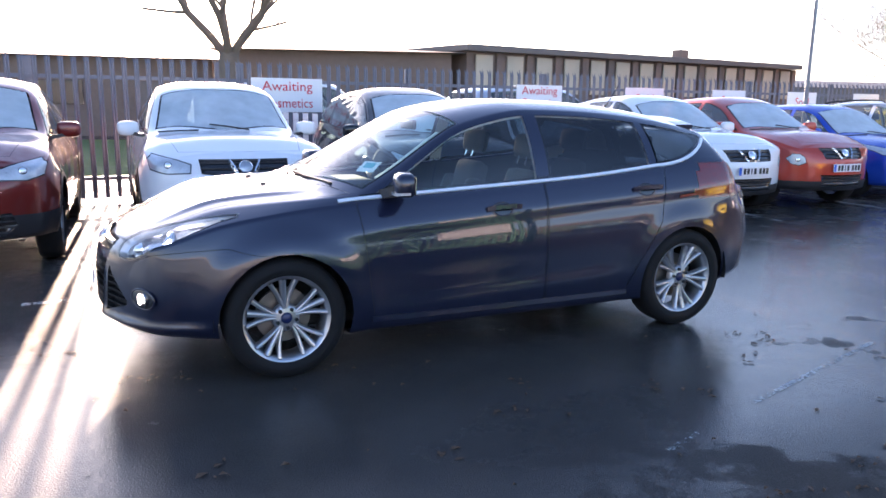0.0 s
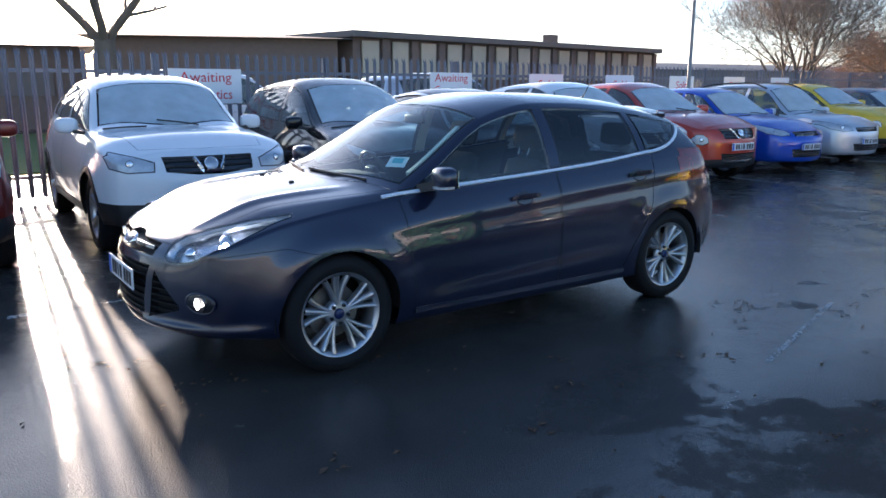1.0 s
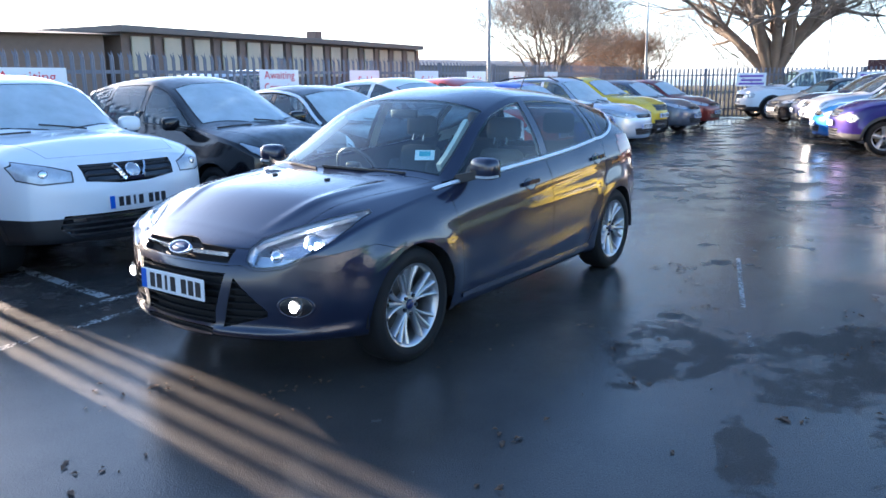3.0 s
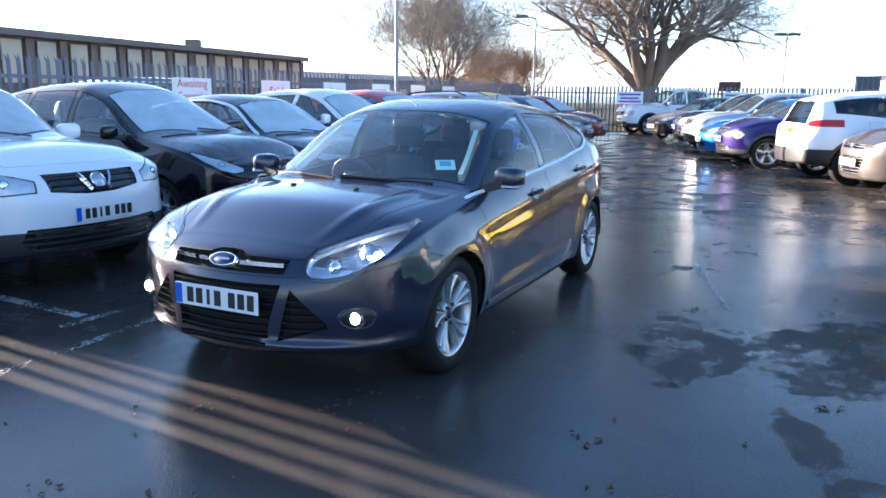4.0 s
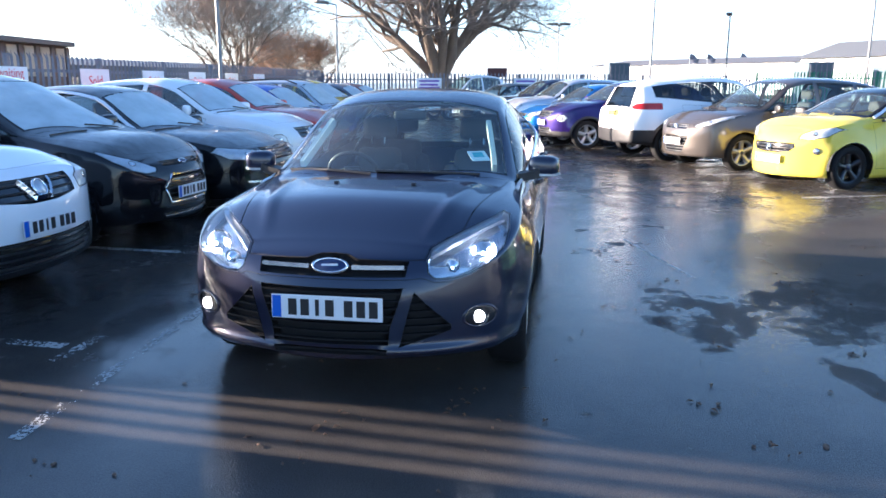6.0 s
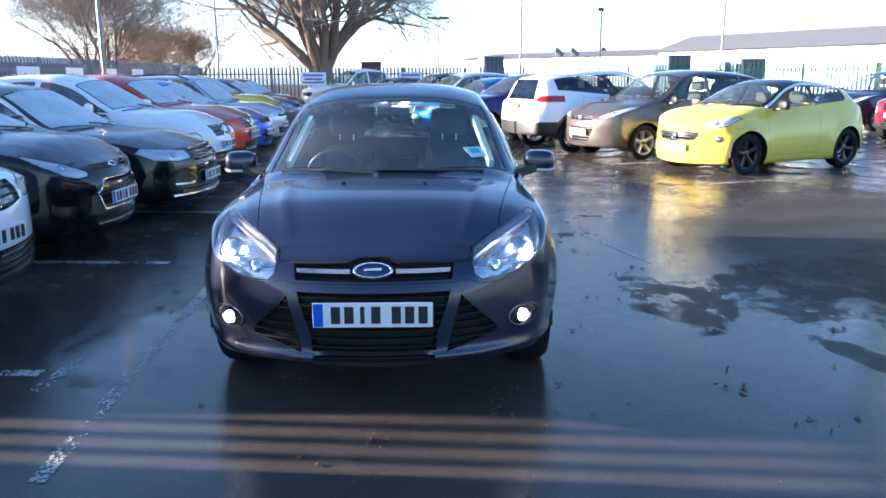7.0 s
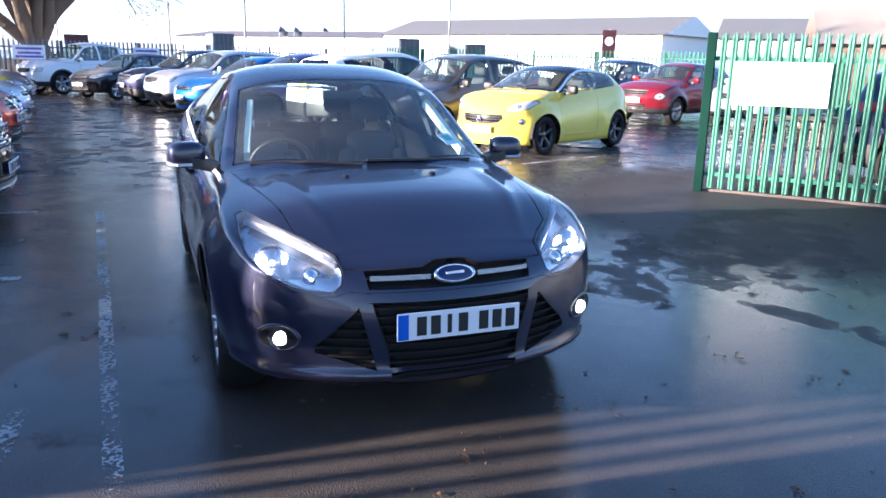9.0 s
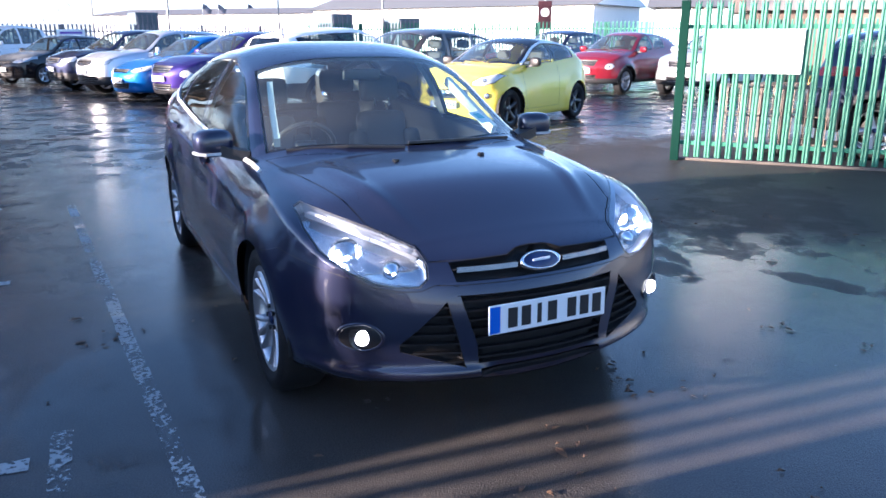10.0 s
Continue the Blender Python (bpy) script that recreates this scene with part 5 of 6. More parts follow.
# ---- bare winter trees ----
def bare_tree(x, y, high, spread, seed, label, trunk=0.45, stems=5, depth=6, twig=None, low=0.12, droop=0.0, rmin=0.006):
    """A leafless tree: a short trunk, limbs that fork again and again, and a haze of fine twigs."""
    rnd = random.Random(seed)
    limbs, twigs = ([], []), ([], [])

    def segment(store, a, b, ra, rb, n):
        verts, faces = store
        d = (b - a).normalized()
        s = d.orthogonal().normalized()
        u = d.cross(s)
        o = len(verts)
        for c, r in ((a, ra), (b, rb)):
            for i in range(n):
                q = 2 * math.pi * i / n
                verts.append(c + (s * math.cos(q) + u * math.sin(q)) * r)
        for i in range(n):
            j = (i + 1) % n
            faces.append((o + i, o + j, o + n + j, o + n + i))

    def grow(p, d, length, r, level):
        steps = 3 if level < 3 else 2
        for k in range(steps):
            bend = Vector((rnd.gauss(0, 0.16), rnd.gauss(0, 0.16), rnd.gauss(0.05 - droop * (level > 2), 0.10)))
            d = (d + bend).normalized()
            q = p + d * (length / steps)
            r2 = r * (0.86 if level < 3 else 0.75)
            segment(limbs if level < 3 else twigs, p, q, r, r2, 7 if level < 2 else (5 if level < 3 else 3))
            p, r = q, r2
            if level < depth and k > 0 or (level > 1 and level < depth):
                for _ in range(2 if level < 4 else 1):
                    out = Vector((rnd.gauss(0, 1), rnd.gauss(0, 1), rnd.gauss(0.15, 0.55))).normalized()
                    grow(p, (d * 0.75 + out * 0.75).normalized(), length * rnd.uniform(0.55, 0.8), max(r * (0.5 if level < 2 else 0.6), rmin), level + 1)
    base = Vector((0, 0, 0))
    fork = Vector((0.1, 0, high * low))
    segment(limbs, base - Vector((0, 0, 0.1)), fork, trunk * 1.25, trunk, 10)
    for i in range(stems):
        a = 2 * math.pi * (i + rnd.random() * 0.6) / stems
        d = Vector((math.cos(a) * spread, math.sin(a) * spread, 1.0)).normalized()
        grow(fork - Vector((0, 0, 0.2)), d, high * rnd.uniform(0.26, 0.36), trunk * rnd.uniform(0.36, 0.55), 0)
    t = thing("tree", pose(x, y, 0), label, "tree", "bare trees")
    part("trunk", mesh_from("trunk", *limbs, M_BARK), None, t, "dark bark trunk and limbs")
    part("crown", mesh_from("crown", *twigs, twig or M_TWIG, False), None, t, "leafless fine twigs")["kind"] = "stuff"
    return t


bare_tree(32.2, 11.0, 12.8, 0.58, 4, "large bare spreading tree behind the far fence", 0.54, 15, 6, low=0.13)
bare_tree(27.4, 19.0, 9.6, 0.50, 7, "bare bushy tree with fine upright twigs", 0.16, 13, 5, low=0.05, rmin=0.006)
bare_tree(34.0, 18.5, 6.0, 0.8, 9, "bare russet tree in the distance", 0.2, 9, 5, M_TWIGRED, low=0.1)
bare_tree(38.0, 22.0, 5.5, 0.8, 12, "bare russet tree in the distance", 0.2, 7, 4, M_TWIGRED, low=0.1)
bare_tree(2.95, 24.4, 8.0, 0.8, 15, "bare tree with a dark trunk beyond the fence", 0.30, 5, 4, low=0.34)

# ---- the open green gate ----
def green_gate():
    a, b = Vector((5.10, -0.45, 0)), Vector((2.58, -2.88, 0))
    d = b - a
    L = d.length
    g = thing("gate", Matrix.Translation(a) @ pose(0, 0, 0, 0, 0, math.degrees(math.atan2(d.y, d.x))), "green steel palisade gate leaf standing open", "gate")
    # the post's shaded side is put into its colour: a much darker green
    part("gate_post", box(0.10, 0.10, 1.90, (0, 0, 0.95), 0.006), material("shaded_green_steel", (0.003, 0.024, 0.017), 0.7, vary=0.2, spec=0.08), g)
    for z in (0.22, 1.60):
        part("gate_rail", box(L, 0.05, 0.05, (L / 2, 0.03, z), 0.004), M_GREEN, g)
    pale = pale_mesh("pale", 1.92, M_GREEN, 0.07)
    for i in range(int(L / 0.122)):
        o = part("pale", pale, None, g)
        o.matrix_basis = pose(0.14 + i * 0.122, -0.005, 0, 0, 0, 180)
    s = thing("notice_board", Matrix.Translation(a) @ pose(0, 0, 0, 0, 0, math.degrees(math.atan2(d.y, d.x))), "blank white notice board fixed to the gate", "sign")
    part("board", box(1.05, 0.012, 0.5, (0.80, -0.035, 1.32), 0.002), M_SIGN, s)
    k = thing("kerb", Matrix.Translation(a) @ pose(0, 0, 0, 0, 0, math.degrees(math.atan2(d.y, d.x))), "low concrete edging under the gate", "kerb", kind="structure")
    part("kerbstone", box(L, 0.04, 0.04, (L / 2 + 0.05, 0.05, 0.012), 0.008), M_OLDWIRE, k)


green_gate()


# ---- wire trolleys stored behind the gate ----
def wire_trolley(m):
    t = thing("wire_trolley", m, "rusty grey wire trolley stored behind the gate", "trolley", "stored trolleys")
    w, d, h = 0.75, 0.5, 0.86
    for x in (0, w):
        for y in (0, d):
            part("post", tube((x, y, 0.10), (x, y, h), 0.014), M_OLDWIRE, t)
            part("castor", box(0.035, 0.10, 0.10, (x, y, 0.05), 0.015), M_TYRE, t)
    for z in (0.14, 0.5, h):
        for y in (0, d):
            part("rail", tube((0, y, z), (w, y, z), 0.011), M_OLDWIRE, t)
        for x in (0, w):
            part("rail", tube((x, 0, z), (x, d, z), 0.011), M_OLDWIRE, t)
    for k in range(1, 9):
        part("bar", tube((w * k / 9, 0, 0.14), (w * k / 9, 0, h), 0.006, n=5), M_OLDWIRE if k % 3 else M_BARK, t)
        part("bar", tube((w * k / 9, d, 0.14), (w * k / 9, d, h), 0.006, n=5), M_OLDWIRE, t)
    part("shelf", box(w, d, 0.02, (w / 2, d / 2, 0.15)), M_OLDWIRE, t)


for k, (x, y, a) in enumerate(((5.35, -1.35, 228), (4.85, -1.95, 222), (5.35, -2.05, 240))):
    wire_trolley(pose(x, y, 0, 0, 0, a))

# ---- the grey hatchback in the middle ----
P_GREY = paint("storm_grey_paint", (0.014, 0.017, 0.040), 0.35, False, 0.30, 1.0, rough=0.34)
P_GREY.node_tree.nodes["Principled BSDF"].inputs["Coat IOR"].default_value = 1.6
P_WHITE = paint("white_paint", (0.78, 0.79, 0.80))
P_BLACK = paint("black_paint", (0.005, 0.005, 0.007), 0.0, True, 0.12, 0.9, 0.30)
P_ROOFBLACK = paint("black_roof_paint", (0.005, 0.005, 0.007), 0.0, False, 0.10, 0.9)
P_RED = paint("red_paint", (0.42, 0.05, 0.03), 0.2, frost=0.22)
P_CRIMSON = paint("crimson_paint", (0.14, 0.008, 0.017), 0.2)
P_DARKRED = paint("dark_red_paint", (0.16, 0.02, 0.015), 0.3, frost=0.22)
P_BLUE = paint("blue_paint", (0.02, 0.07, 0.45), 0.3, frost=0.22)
P_SKYBLUE = paint("bright_blue_paint", (0.015, 0.11, 0.36), 0.3)
P_PURPLE = paint("purple_paint", (0.022, 0.012, 0.10), 0.4)
P_SILVER = paint("silver_paint", (0.55, 0.58, 0.62), 0.6)
P_YELLOW = paint("yellow_paint", (0.75, 0.60, 0.06), 0.0, False)
P_YELLOWB = paint("deep_yellow_paint", (0.72, 0.50, 0.03))
P_BROWN = paint("bronze_paint", (0.105, 0.092, 0.082), 0.5)
P_NAVY = paint("navy_paint", (0.015, 0.02, 0.05), 0.3)
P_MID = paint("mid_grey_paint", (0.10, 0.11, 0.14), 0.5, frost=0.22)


def mirror_pts(pts):
    return list(pts) + [(-y, z) for y, z in reversed(pts)]


SIDE_GRILLE = [(0.388, 0.585), (0.44, 0.53), (0.548, 0.425), (0.545, 0.40), (0.325, 0.335), (0.345, 0.42)]
FOCUS = dict(wb=2.648, fo=0.89, ro=0.77, hw=0.898, arch=0.028, h=1.475, zb=(0.26, 0.20, 0.30), R=0.325, tw=0.215, rim=0.735, zn=0.755, Bf=0.23, Br=0.12, xc=1.10, zc=0.985, pillar=0.22, xw=0.24, drop=0.055,
             xp=-0.25, xr=-1.64, zr=1.335, xg=-1.98, zg=1.01, bz0=0.915, bz1=1.09, yr=0.575, shoulder=0.882, nose=0.80, tail=0.84, flare=0.020, crease=0.016, crease2=0.016, ridge=0.013, rows=(32, 9, 26), nx=100, inset=0.026, tip=0.9, round=2.0, wide=0.55, tuck=0.06,
             bulge=((0, 0.86), (0.2, 1.0), (0.55, 1.0), (0.75, 0.88), (0.9, 0.55), (1, 0)),
             panes=((0.90, -0.20), (-0.29, -1.05), (-1.11, -1.60)),
             lamp=[(0.475, 0.640), (0.440, 0.668), (0.430, 0.715), (0.442, 0.762), (0.53, 0.804), (0.62, 0.838), (0.70, 0.866), (0.74, 0.878), (0.778, 0.862), (0.786, 0.81), (0.770, 0.752), (0.70, 0.690), (0.62, 0.652), (0.54, 0.638)], lip=0.022,
             grilles=(mirror_pts([(0.0, 0.745), (0.07, 0.741), (0.12, 0.724), (0.355, 0.718), (0.345, 0.655)]), mirror_pts([(0.335, 0.605), (0.325, 0.56), (0.278, 0.42), (0.272, 0.345)]), SIDE_GRILLE, [(-y, z) for y, z in SIDE_GRILLE], mirror_pts([(0.268, 0.322), (0.262, 0.290)])),
             tails=[(0.50, 0.96), (0.60, 1.06), (0.95, 1.10), (0.95, 0.84), (0.70, 0.86)], tails_side=[(-1.79, 1.075), (-1.86, 1.09), (-2.3, 1.02), (-2.3, 0.80), (-2.06, 0.82), (-2.00, 0.92), (-1.82, 1.02)],
             doors=[[(0.93, 0.93), (0.88, 0.50), (0.84, 0.26), (-0.24, 0.26), (-0.245, 1.02), (0.0, 0.985), (0.5, 0.95)], [(-0.25, 1.02), (-0.25, 0.26), (-0.84, 0.26), (-0.93, 0.45), (-1.10, 0.72), (-1.16, 1.075), (-0.7, 1.05)]])


def hatchback(m):
    """The dark grey five-door hatchback, with lamps lit."""
    sh = Shell(**FOCUS)
    s = sh.s
    car = thing("hatchback_car", m, "dark metallic grey five-door hatchback with lit headlamps on wet asphalt", "car")
    got = finish_shell(car, sh, P_GREY, None, None, None)
    bumper = sh.cut("bumper", [(-0.97, -0.1), (0.97, -0.1), (0.97, 0.60), (0.86, 0.72), (0.70, 0.678), (0.62, 0.642), (0.54, 0.628), (0.47, 0.630), (0.42, 0.650), (0.36, 0.645), (-0.36, 0.645), (-0.42, 0.650), (-0.47, 0.630), (-0.54, 0.628), (-0.62, 0.642), (-0.70, 0.678), (-0.86, 0.72), (-0.97, 0.60)], "front")
    gate = sh.cut("tailgate", [(-0.60, 0.60), (0.60, 0.60), (0.66, 0.98), (0.52, 1.40), (-0.52, 1.40), (-0.66, 0.98)], "rear")
    sh.cut("bonnet", mirror_pts([(0.425, 0.7205), (0.440, 0.766), (0.53, 0.808), (0.53, 0.90)]), "front", rid=got["hood"])
    cap = [sh.cut("fuel_flap", [(-1.42, 0.80), (-1.60, 0.80), (-1.60, 0.93), (-1.42, 0.93)], "side", -1)]
    sh.take(0, [P_GREY, M_GAP], car, "body")
    sh.take(0, [M_LINING, M_LINING], car, "roof_lining", "pale cloth roof lining and pillar trim", lift=-0.022, high=1.0)
    sh.take(bumper, [P_GREY, M_GAP], car, "front_bumper", gap=0.003)
    sh.take(gate, [P_GREY, M_GAP], car, "tailgate", gap=0.004)
    sh.take(cap[0], [P_GREY, M_GAP], car, "fuel_flap", gap=0.003)
    sh.take(got["hood"], [P_GREY, M_GAP], car, "bonnet", gap=0.005)
    sh.take(got["ws"], [M_SCREEN, M_GLOSSBLACK], car, "windscreen", "clear windscreen", gap=0.014, lift=0.001)
    sh.take(got["rw"], [M_BACKGLASS, M_GLOSSBLACK], car, "rear_window", gap=0.03, lift=0.001)
    panels = []
    for d in got["doors"]:
        panels.append(sh.take(d, [P_GREY, M_GAP], car, "door", gap=0.0045))
        sh.take(d, [M_DASH, M_DASH], panels[-1], "door_lining", lift=-0.05)
    for p, n in got["panes"]:
        sh.take(p, [M_GLASS if n == 0 else M_PRIVACY, M_GLOSSBLACK], car, "side_window", gap=0.014, lift=0.0015)
    for sg in (1, -1):
        # bright strip under the windows, rising at the rear
        pts = [sh.side(x, sh.belt_z(x) + 0.012, sg, 0.004)[0] for x in np.linspace(1.02, -1.10, 34)]
        pts += [sh.side(x - 0.012, z - 0.012, sg, 0.004)[0] for x, z in pane_poly(sh, *s["panes"][2], tip=s["tip"])[1:14]]
        part("belt_trim", sweep(pts, 0.020, 0.012, up=Vector((0, -sg * 0.7, 0.7))), M_SATIN, car, "bright satin strip below the windows")
        # pale trim inside the windscreen pillar
        pts = [sh.above(x, sg * (sh.rail_y(x) - 0.085), -0.05)[0] for x in np.linspace(sh.xa - 0.12, s["xw"] + 0.10, 9)]
        part("pillar_trim", sweep(pts, 0.05, 0.03), M_LINING, car, "pale pillar trim")
        # sill strip
        pts = [sh.side(x, 0.275, sg, 0.004)[0] for x in np.linspace(0.86, -0.86, 20)]
        part("sill_moulding", sweep(pts, 0.03, 0.012), P_GREY, car)
        # mirror corner
        for (x, dz), pd in zip(((0.30, -0.085), (-0.78, -0.075)), (0, 1)):
            z = sh.belt_z(x) + dz - 0.02
            p, n = sh.side(x - 0.24 if pd == 0 else x - 0.20, z, sg, 0.0)
            door = panels[pd * 2 + (0 if sg > 0 else 1)]
            # nearly flat black disc: shade of the handle hollow given as colour
            shade_disc = oval(p, n, 0.075, 0.045, M_GLOSSBLACK, P_GREY, door, "recess_shade", 0.15)
            hz = sweep([p + Vector((0.10, 0, 0)) + n * 0.006, p + Vector((0.06, 0, 0.003)) + n * 0.028, p + Vector((-0.07, 0, 0.008)) + n * 0.028, p + Vector((-0.12, 0, 0.008)) + n * 0.006], 0.026, 0.016)
            part("door_handle", hz, P_GREY, door, "body-coloured pull handle")
    # headlamps: bowl, projector and clear lens
    for k, sg in zip(got["lamps"], (1, -1)):
        lens = sh.take(k, [M_LENS, M_GLOSSBLACK], car, "headlamp", "clear headlamp lens, lit", gap=0.008, lift=0.001)
        sh.take(k, [M_FROST, M_BROW], lens, "reflector", sink=0.05)
        brow = [sh.front(sg * y, z - 0.018, -0.022)[0] for y, z in s["lamp"][3:8]]
        part("lamp_brow", sweep(brow, 0.016, 0.034), M_BROW, lens, "grey inner bezel")
        for y, z, r, mt in ((0.68, 0.765, 0.06, M_FROST), (0.555, 0.705, 0.036, M_CHROME)):
            p, n = sh.front(sg * y, z, -0.045)
            bm = lathe([(r * 0.15, -0.03), (r * 0.6, -0.02), (r, 0.012), (r * 1.08, 0.018), (r * 1.1, 0.0)], 24, "z")
            bm.transform(Matrix.Translation(p) @ pose(0, 0, 0, 0, 90, sg * 8) @ pose(0, 0, 0, 180, 0, 0))
            part("lamp_bowl", bm, mt, lens, "", True)
            b = bmesh.new()
            bmesh.ops.create_uvsphere(b, u_segments=14, v_segments=8, radius=0.042 if y > 0.6 else 0.014)
            bmesh.ops.scale(b, vec=(0.4, 1.45, 0.8), verts=b.verts)
            b.transform(Matrix.Translation(p + Vector((0.008, 0, 0))))
            part("bulb", b, M_BULB, lens, "lit bulb", True)
    # grilles
    for gi, (k, g) in enumerate(zip(got["grilles"], s["grilles"])):
        gr = sh.take(k, [M_SLAT, M_SLAT], car, "grille", "black slatted grille", sink=0.035)
        zs = [p[1] for p in g]
        z0, z1 = min(zs), max(zs)
        k2 = {0: 1, 1: 7, 2: 7, 3: 7, 4: 1}[gi]
        for q in range(k2):
            z = z0 + (z1 - z0) * (q + 0.5) / k2
            cross = []
            for a in range(len(g)):
                (y1, za), (y2, zb_) = g[a - 1], g[a]
                if (za > z) != (zb_ > z):
                    cross.append(y1 + (y2 - y1) * (z - za) / (zb_ - za))
            cross.sort()
            for ya, yb in zip(cross[::2], cross[1::2]):
                pts = [sh.front(ya + (yb - ya) * t / 10, z, -0.012)[0] for t in range(11)]
                part("grille_slat", sweep(pts, 0.008, 0.02), M_SLAT, gr)
    for sg in (1, -1):
        part("chrome_bar", sweep([sh.front(sg * y, 0.694, 0.004)[0] for y in np.linspace(0.10, 0.335, 9)], 0.02, 0.018), M_CHROME, car, "bright chrome grille bar")
        # fog lamps
        p, n = sh.front(sg * 0.675, 0.455, 0.002)
        fog = oval(p, n, 0.095, 0.058, M_GLOSSBLACK, P_GREY, car, "fog_lamp_surround", 0.25)
        lampn = Vector((1, sg * 0.25, 0)).normalized()
        q = p + lampn * 0.006 + Vector((0, -sg * 0.01, 0))
        bm = lathe([(0.012, 0.002), (0.03, 0.006), (0.046, 0.016), (0.050, 0.014), (0.05, 0.0)], 24, "z")
        bm.transform(Matrix.Translation(q) @ lampn.to_track_quat("Z", "Y").to_matrix().to_4x4() @ Matrix.Diagonal((1, 1, -1, 1)))
        bmesh.ops.recalc_face_normals(bm, faces=bm.faces)
        part("fog_lamp", bm, M_CHROME, fog, "round fog lamp, lit", True)
        b = bmesh.new()
        bmesh.ops.create_uvsphere(b, u_segments=16, v_segments=8, radius=0.030)
        bmesh.ops.scale(b, vec=(0.35, 1, 1), verts=b.verts)
        b.transform(Matrix.Translation(q + lampn * 0.008))
        part("fog_bulb", b, M_FOG, fog, "lit fog lamp glass", True)
        # washer jets
        a, n = sh.above(1.30, sg * 0.22, 0.004)
        part("washer_jet", box(0.03, 0.025, 0.014, a, 0.005), M_BLACK, car)
    for k in got["tails"]:
        rear = sh.take(k, [M_TAILDARK, M_GLOSSBLACK], car, "tail_lamp", "red tail lamp", gap=0.004, lift=0.003)
        sh.take(k, [M_DASH, M_DASH], rear, "lamp_backing", lift=-0.015)
    # badge, plate
    p, n = sh.front(0, 0.693, 0.006)
    disc = oval(p, n, 0.088, 0.040, M_BADGE, M_CHROME, car)
    part("badge_stripe", sweep([p + n * 0.0135 + Vector((0, y, 0.006 * math.sin(9 * y))) for y in np.linspace(-0.038, 0.038, 7)], 0.010, 0.003), M_PAPER, disc)
    p, n = sh.front(0, 0.52, 0.014)
    bars_plate(car, p, Vector((1, 0, 0.05)))
    p, n = sh.rear(0, 0.80, 0.014)
    bars_plate(car, p, n, True)
    wheel_wells(car, s)
    add_wheels(car, s, 5, 3, M_ALLOY, True)
    cabin(car, sh)
    # mirrors with indicator strip
    for sg in (1, -1):
        q, n = sh.side(0.72, 0.96, sg)
        mr = part("door_mirror", mirror_bm(0.15, 0.19, 0.135), P_GREY, car, "dark door mirror with clear indicator", True)
        mr.matrix_basis = pose(0.68, q.y + sg * 0.14, 1.015, 0, 0, -sg * 10)
        part("mirror_arm", sweep([(0.74, q.y - sg * 0.02, 0.95), (0.72, q.y + sg * 0.07, 0.97), (0.70, q.y + sg * 0.12, 0.99)], 0.05, 0.09), M_BLACK, car)
        part("indicator", sweep([(0.078, -sg * 0.01, -0.045), (0.074, sg * 0.06, -0.045), (0.05, sg * 0.085, -0.043), (0.0, sg * 0.096, -0.04)], 0.013, 0.010), M_LAMPPALE, mr, "clear indicator strip")
        part("mirror_glass", box(0.004, 0.17, 0.10, (-0.030, 0, 0), 0.001), M_CHROME, mr)
    # headrest stalks
    for y in (0.38, -0.38):
        for dx in (0.05, -0.05):
            part("headrest_stalk", tube((-0.335, y + dx, 1.06), (-0.365, y + dx, 1.14), 0.007), M_CHROME, car)
    # wipers, aerial, spoiler, paper in the windscreen
    for y0, y1 in ((0.55, -0.05), (-0.08, -0.62)):
        a, n = sh.above(1.085 - 0.32 * y0 * y0, y0, 0.006)
        b, n2 = sh.above(1.055 - 0.33 * y1 * y1, y1, 0.008)
        c, n3 = sh.above(1.068 - 0.3 * ((y0 + y1) / 2) ** 2, (y0 + y1) / 2, 0.008)
        part("wiper", sweep([a, c, b], 0.012, 0.012), M_BLACK, car)
    a, n = sh.above(-1.25, 0, 0.0)
    part("aerial", tube(a, a + Vector((-0.13, 0, 0.19)), 0.005, 0.003, 6, bm=tube(a - Vector((0, 0, 0.01)), a + Vector((-0.01, 0, 0.03)), 0.018, 0.010, 10)), M_BLACK, car)
    pts = [sh.above(s["xr"] + 0.05 + 0.1 * y * y, y, 0.004)[0] for y in np.linspace(-0.5, 0.5, 11)]
    part("roof_spoiler", sweep(pts, 0.03, 0.14), P_GREY, car)
    c, n = sh.above(0.76, 0.52, -0.012)
    sk = part("windscreen_sticker", box(0.12, 0.10, 0.002, (0, 0, 0)), M_PAPER, car, "pale paper sticker with teal print")
    sk.matrix_basis = Matrix.Translation(c) @ n.to_track_quat("Z", "Y").to_matrix().to_4x4()
    pr = part("print", box(0.07, 0.05, 0.001, (0, 0.01, 0.0025)), M_PAPERBLUE, sk)
    mir = part("rear_view_mirror", box(0.03, 0.22, 0.06, (0.30, 0, 1.30), 0.012), M_BLACK, car, "", True)
    sh.bm.free()
    return car


CAR_POSE = pose(2.06, 4.69, 0, 0, 0, 182.8)
hatchback(CAR_POSE)

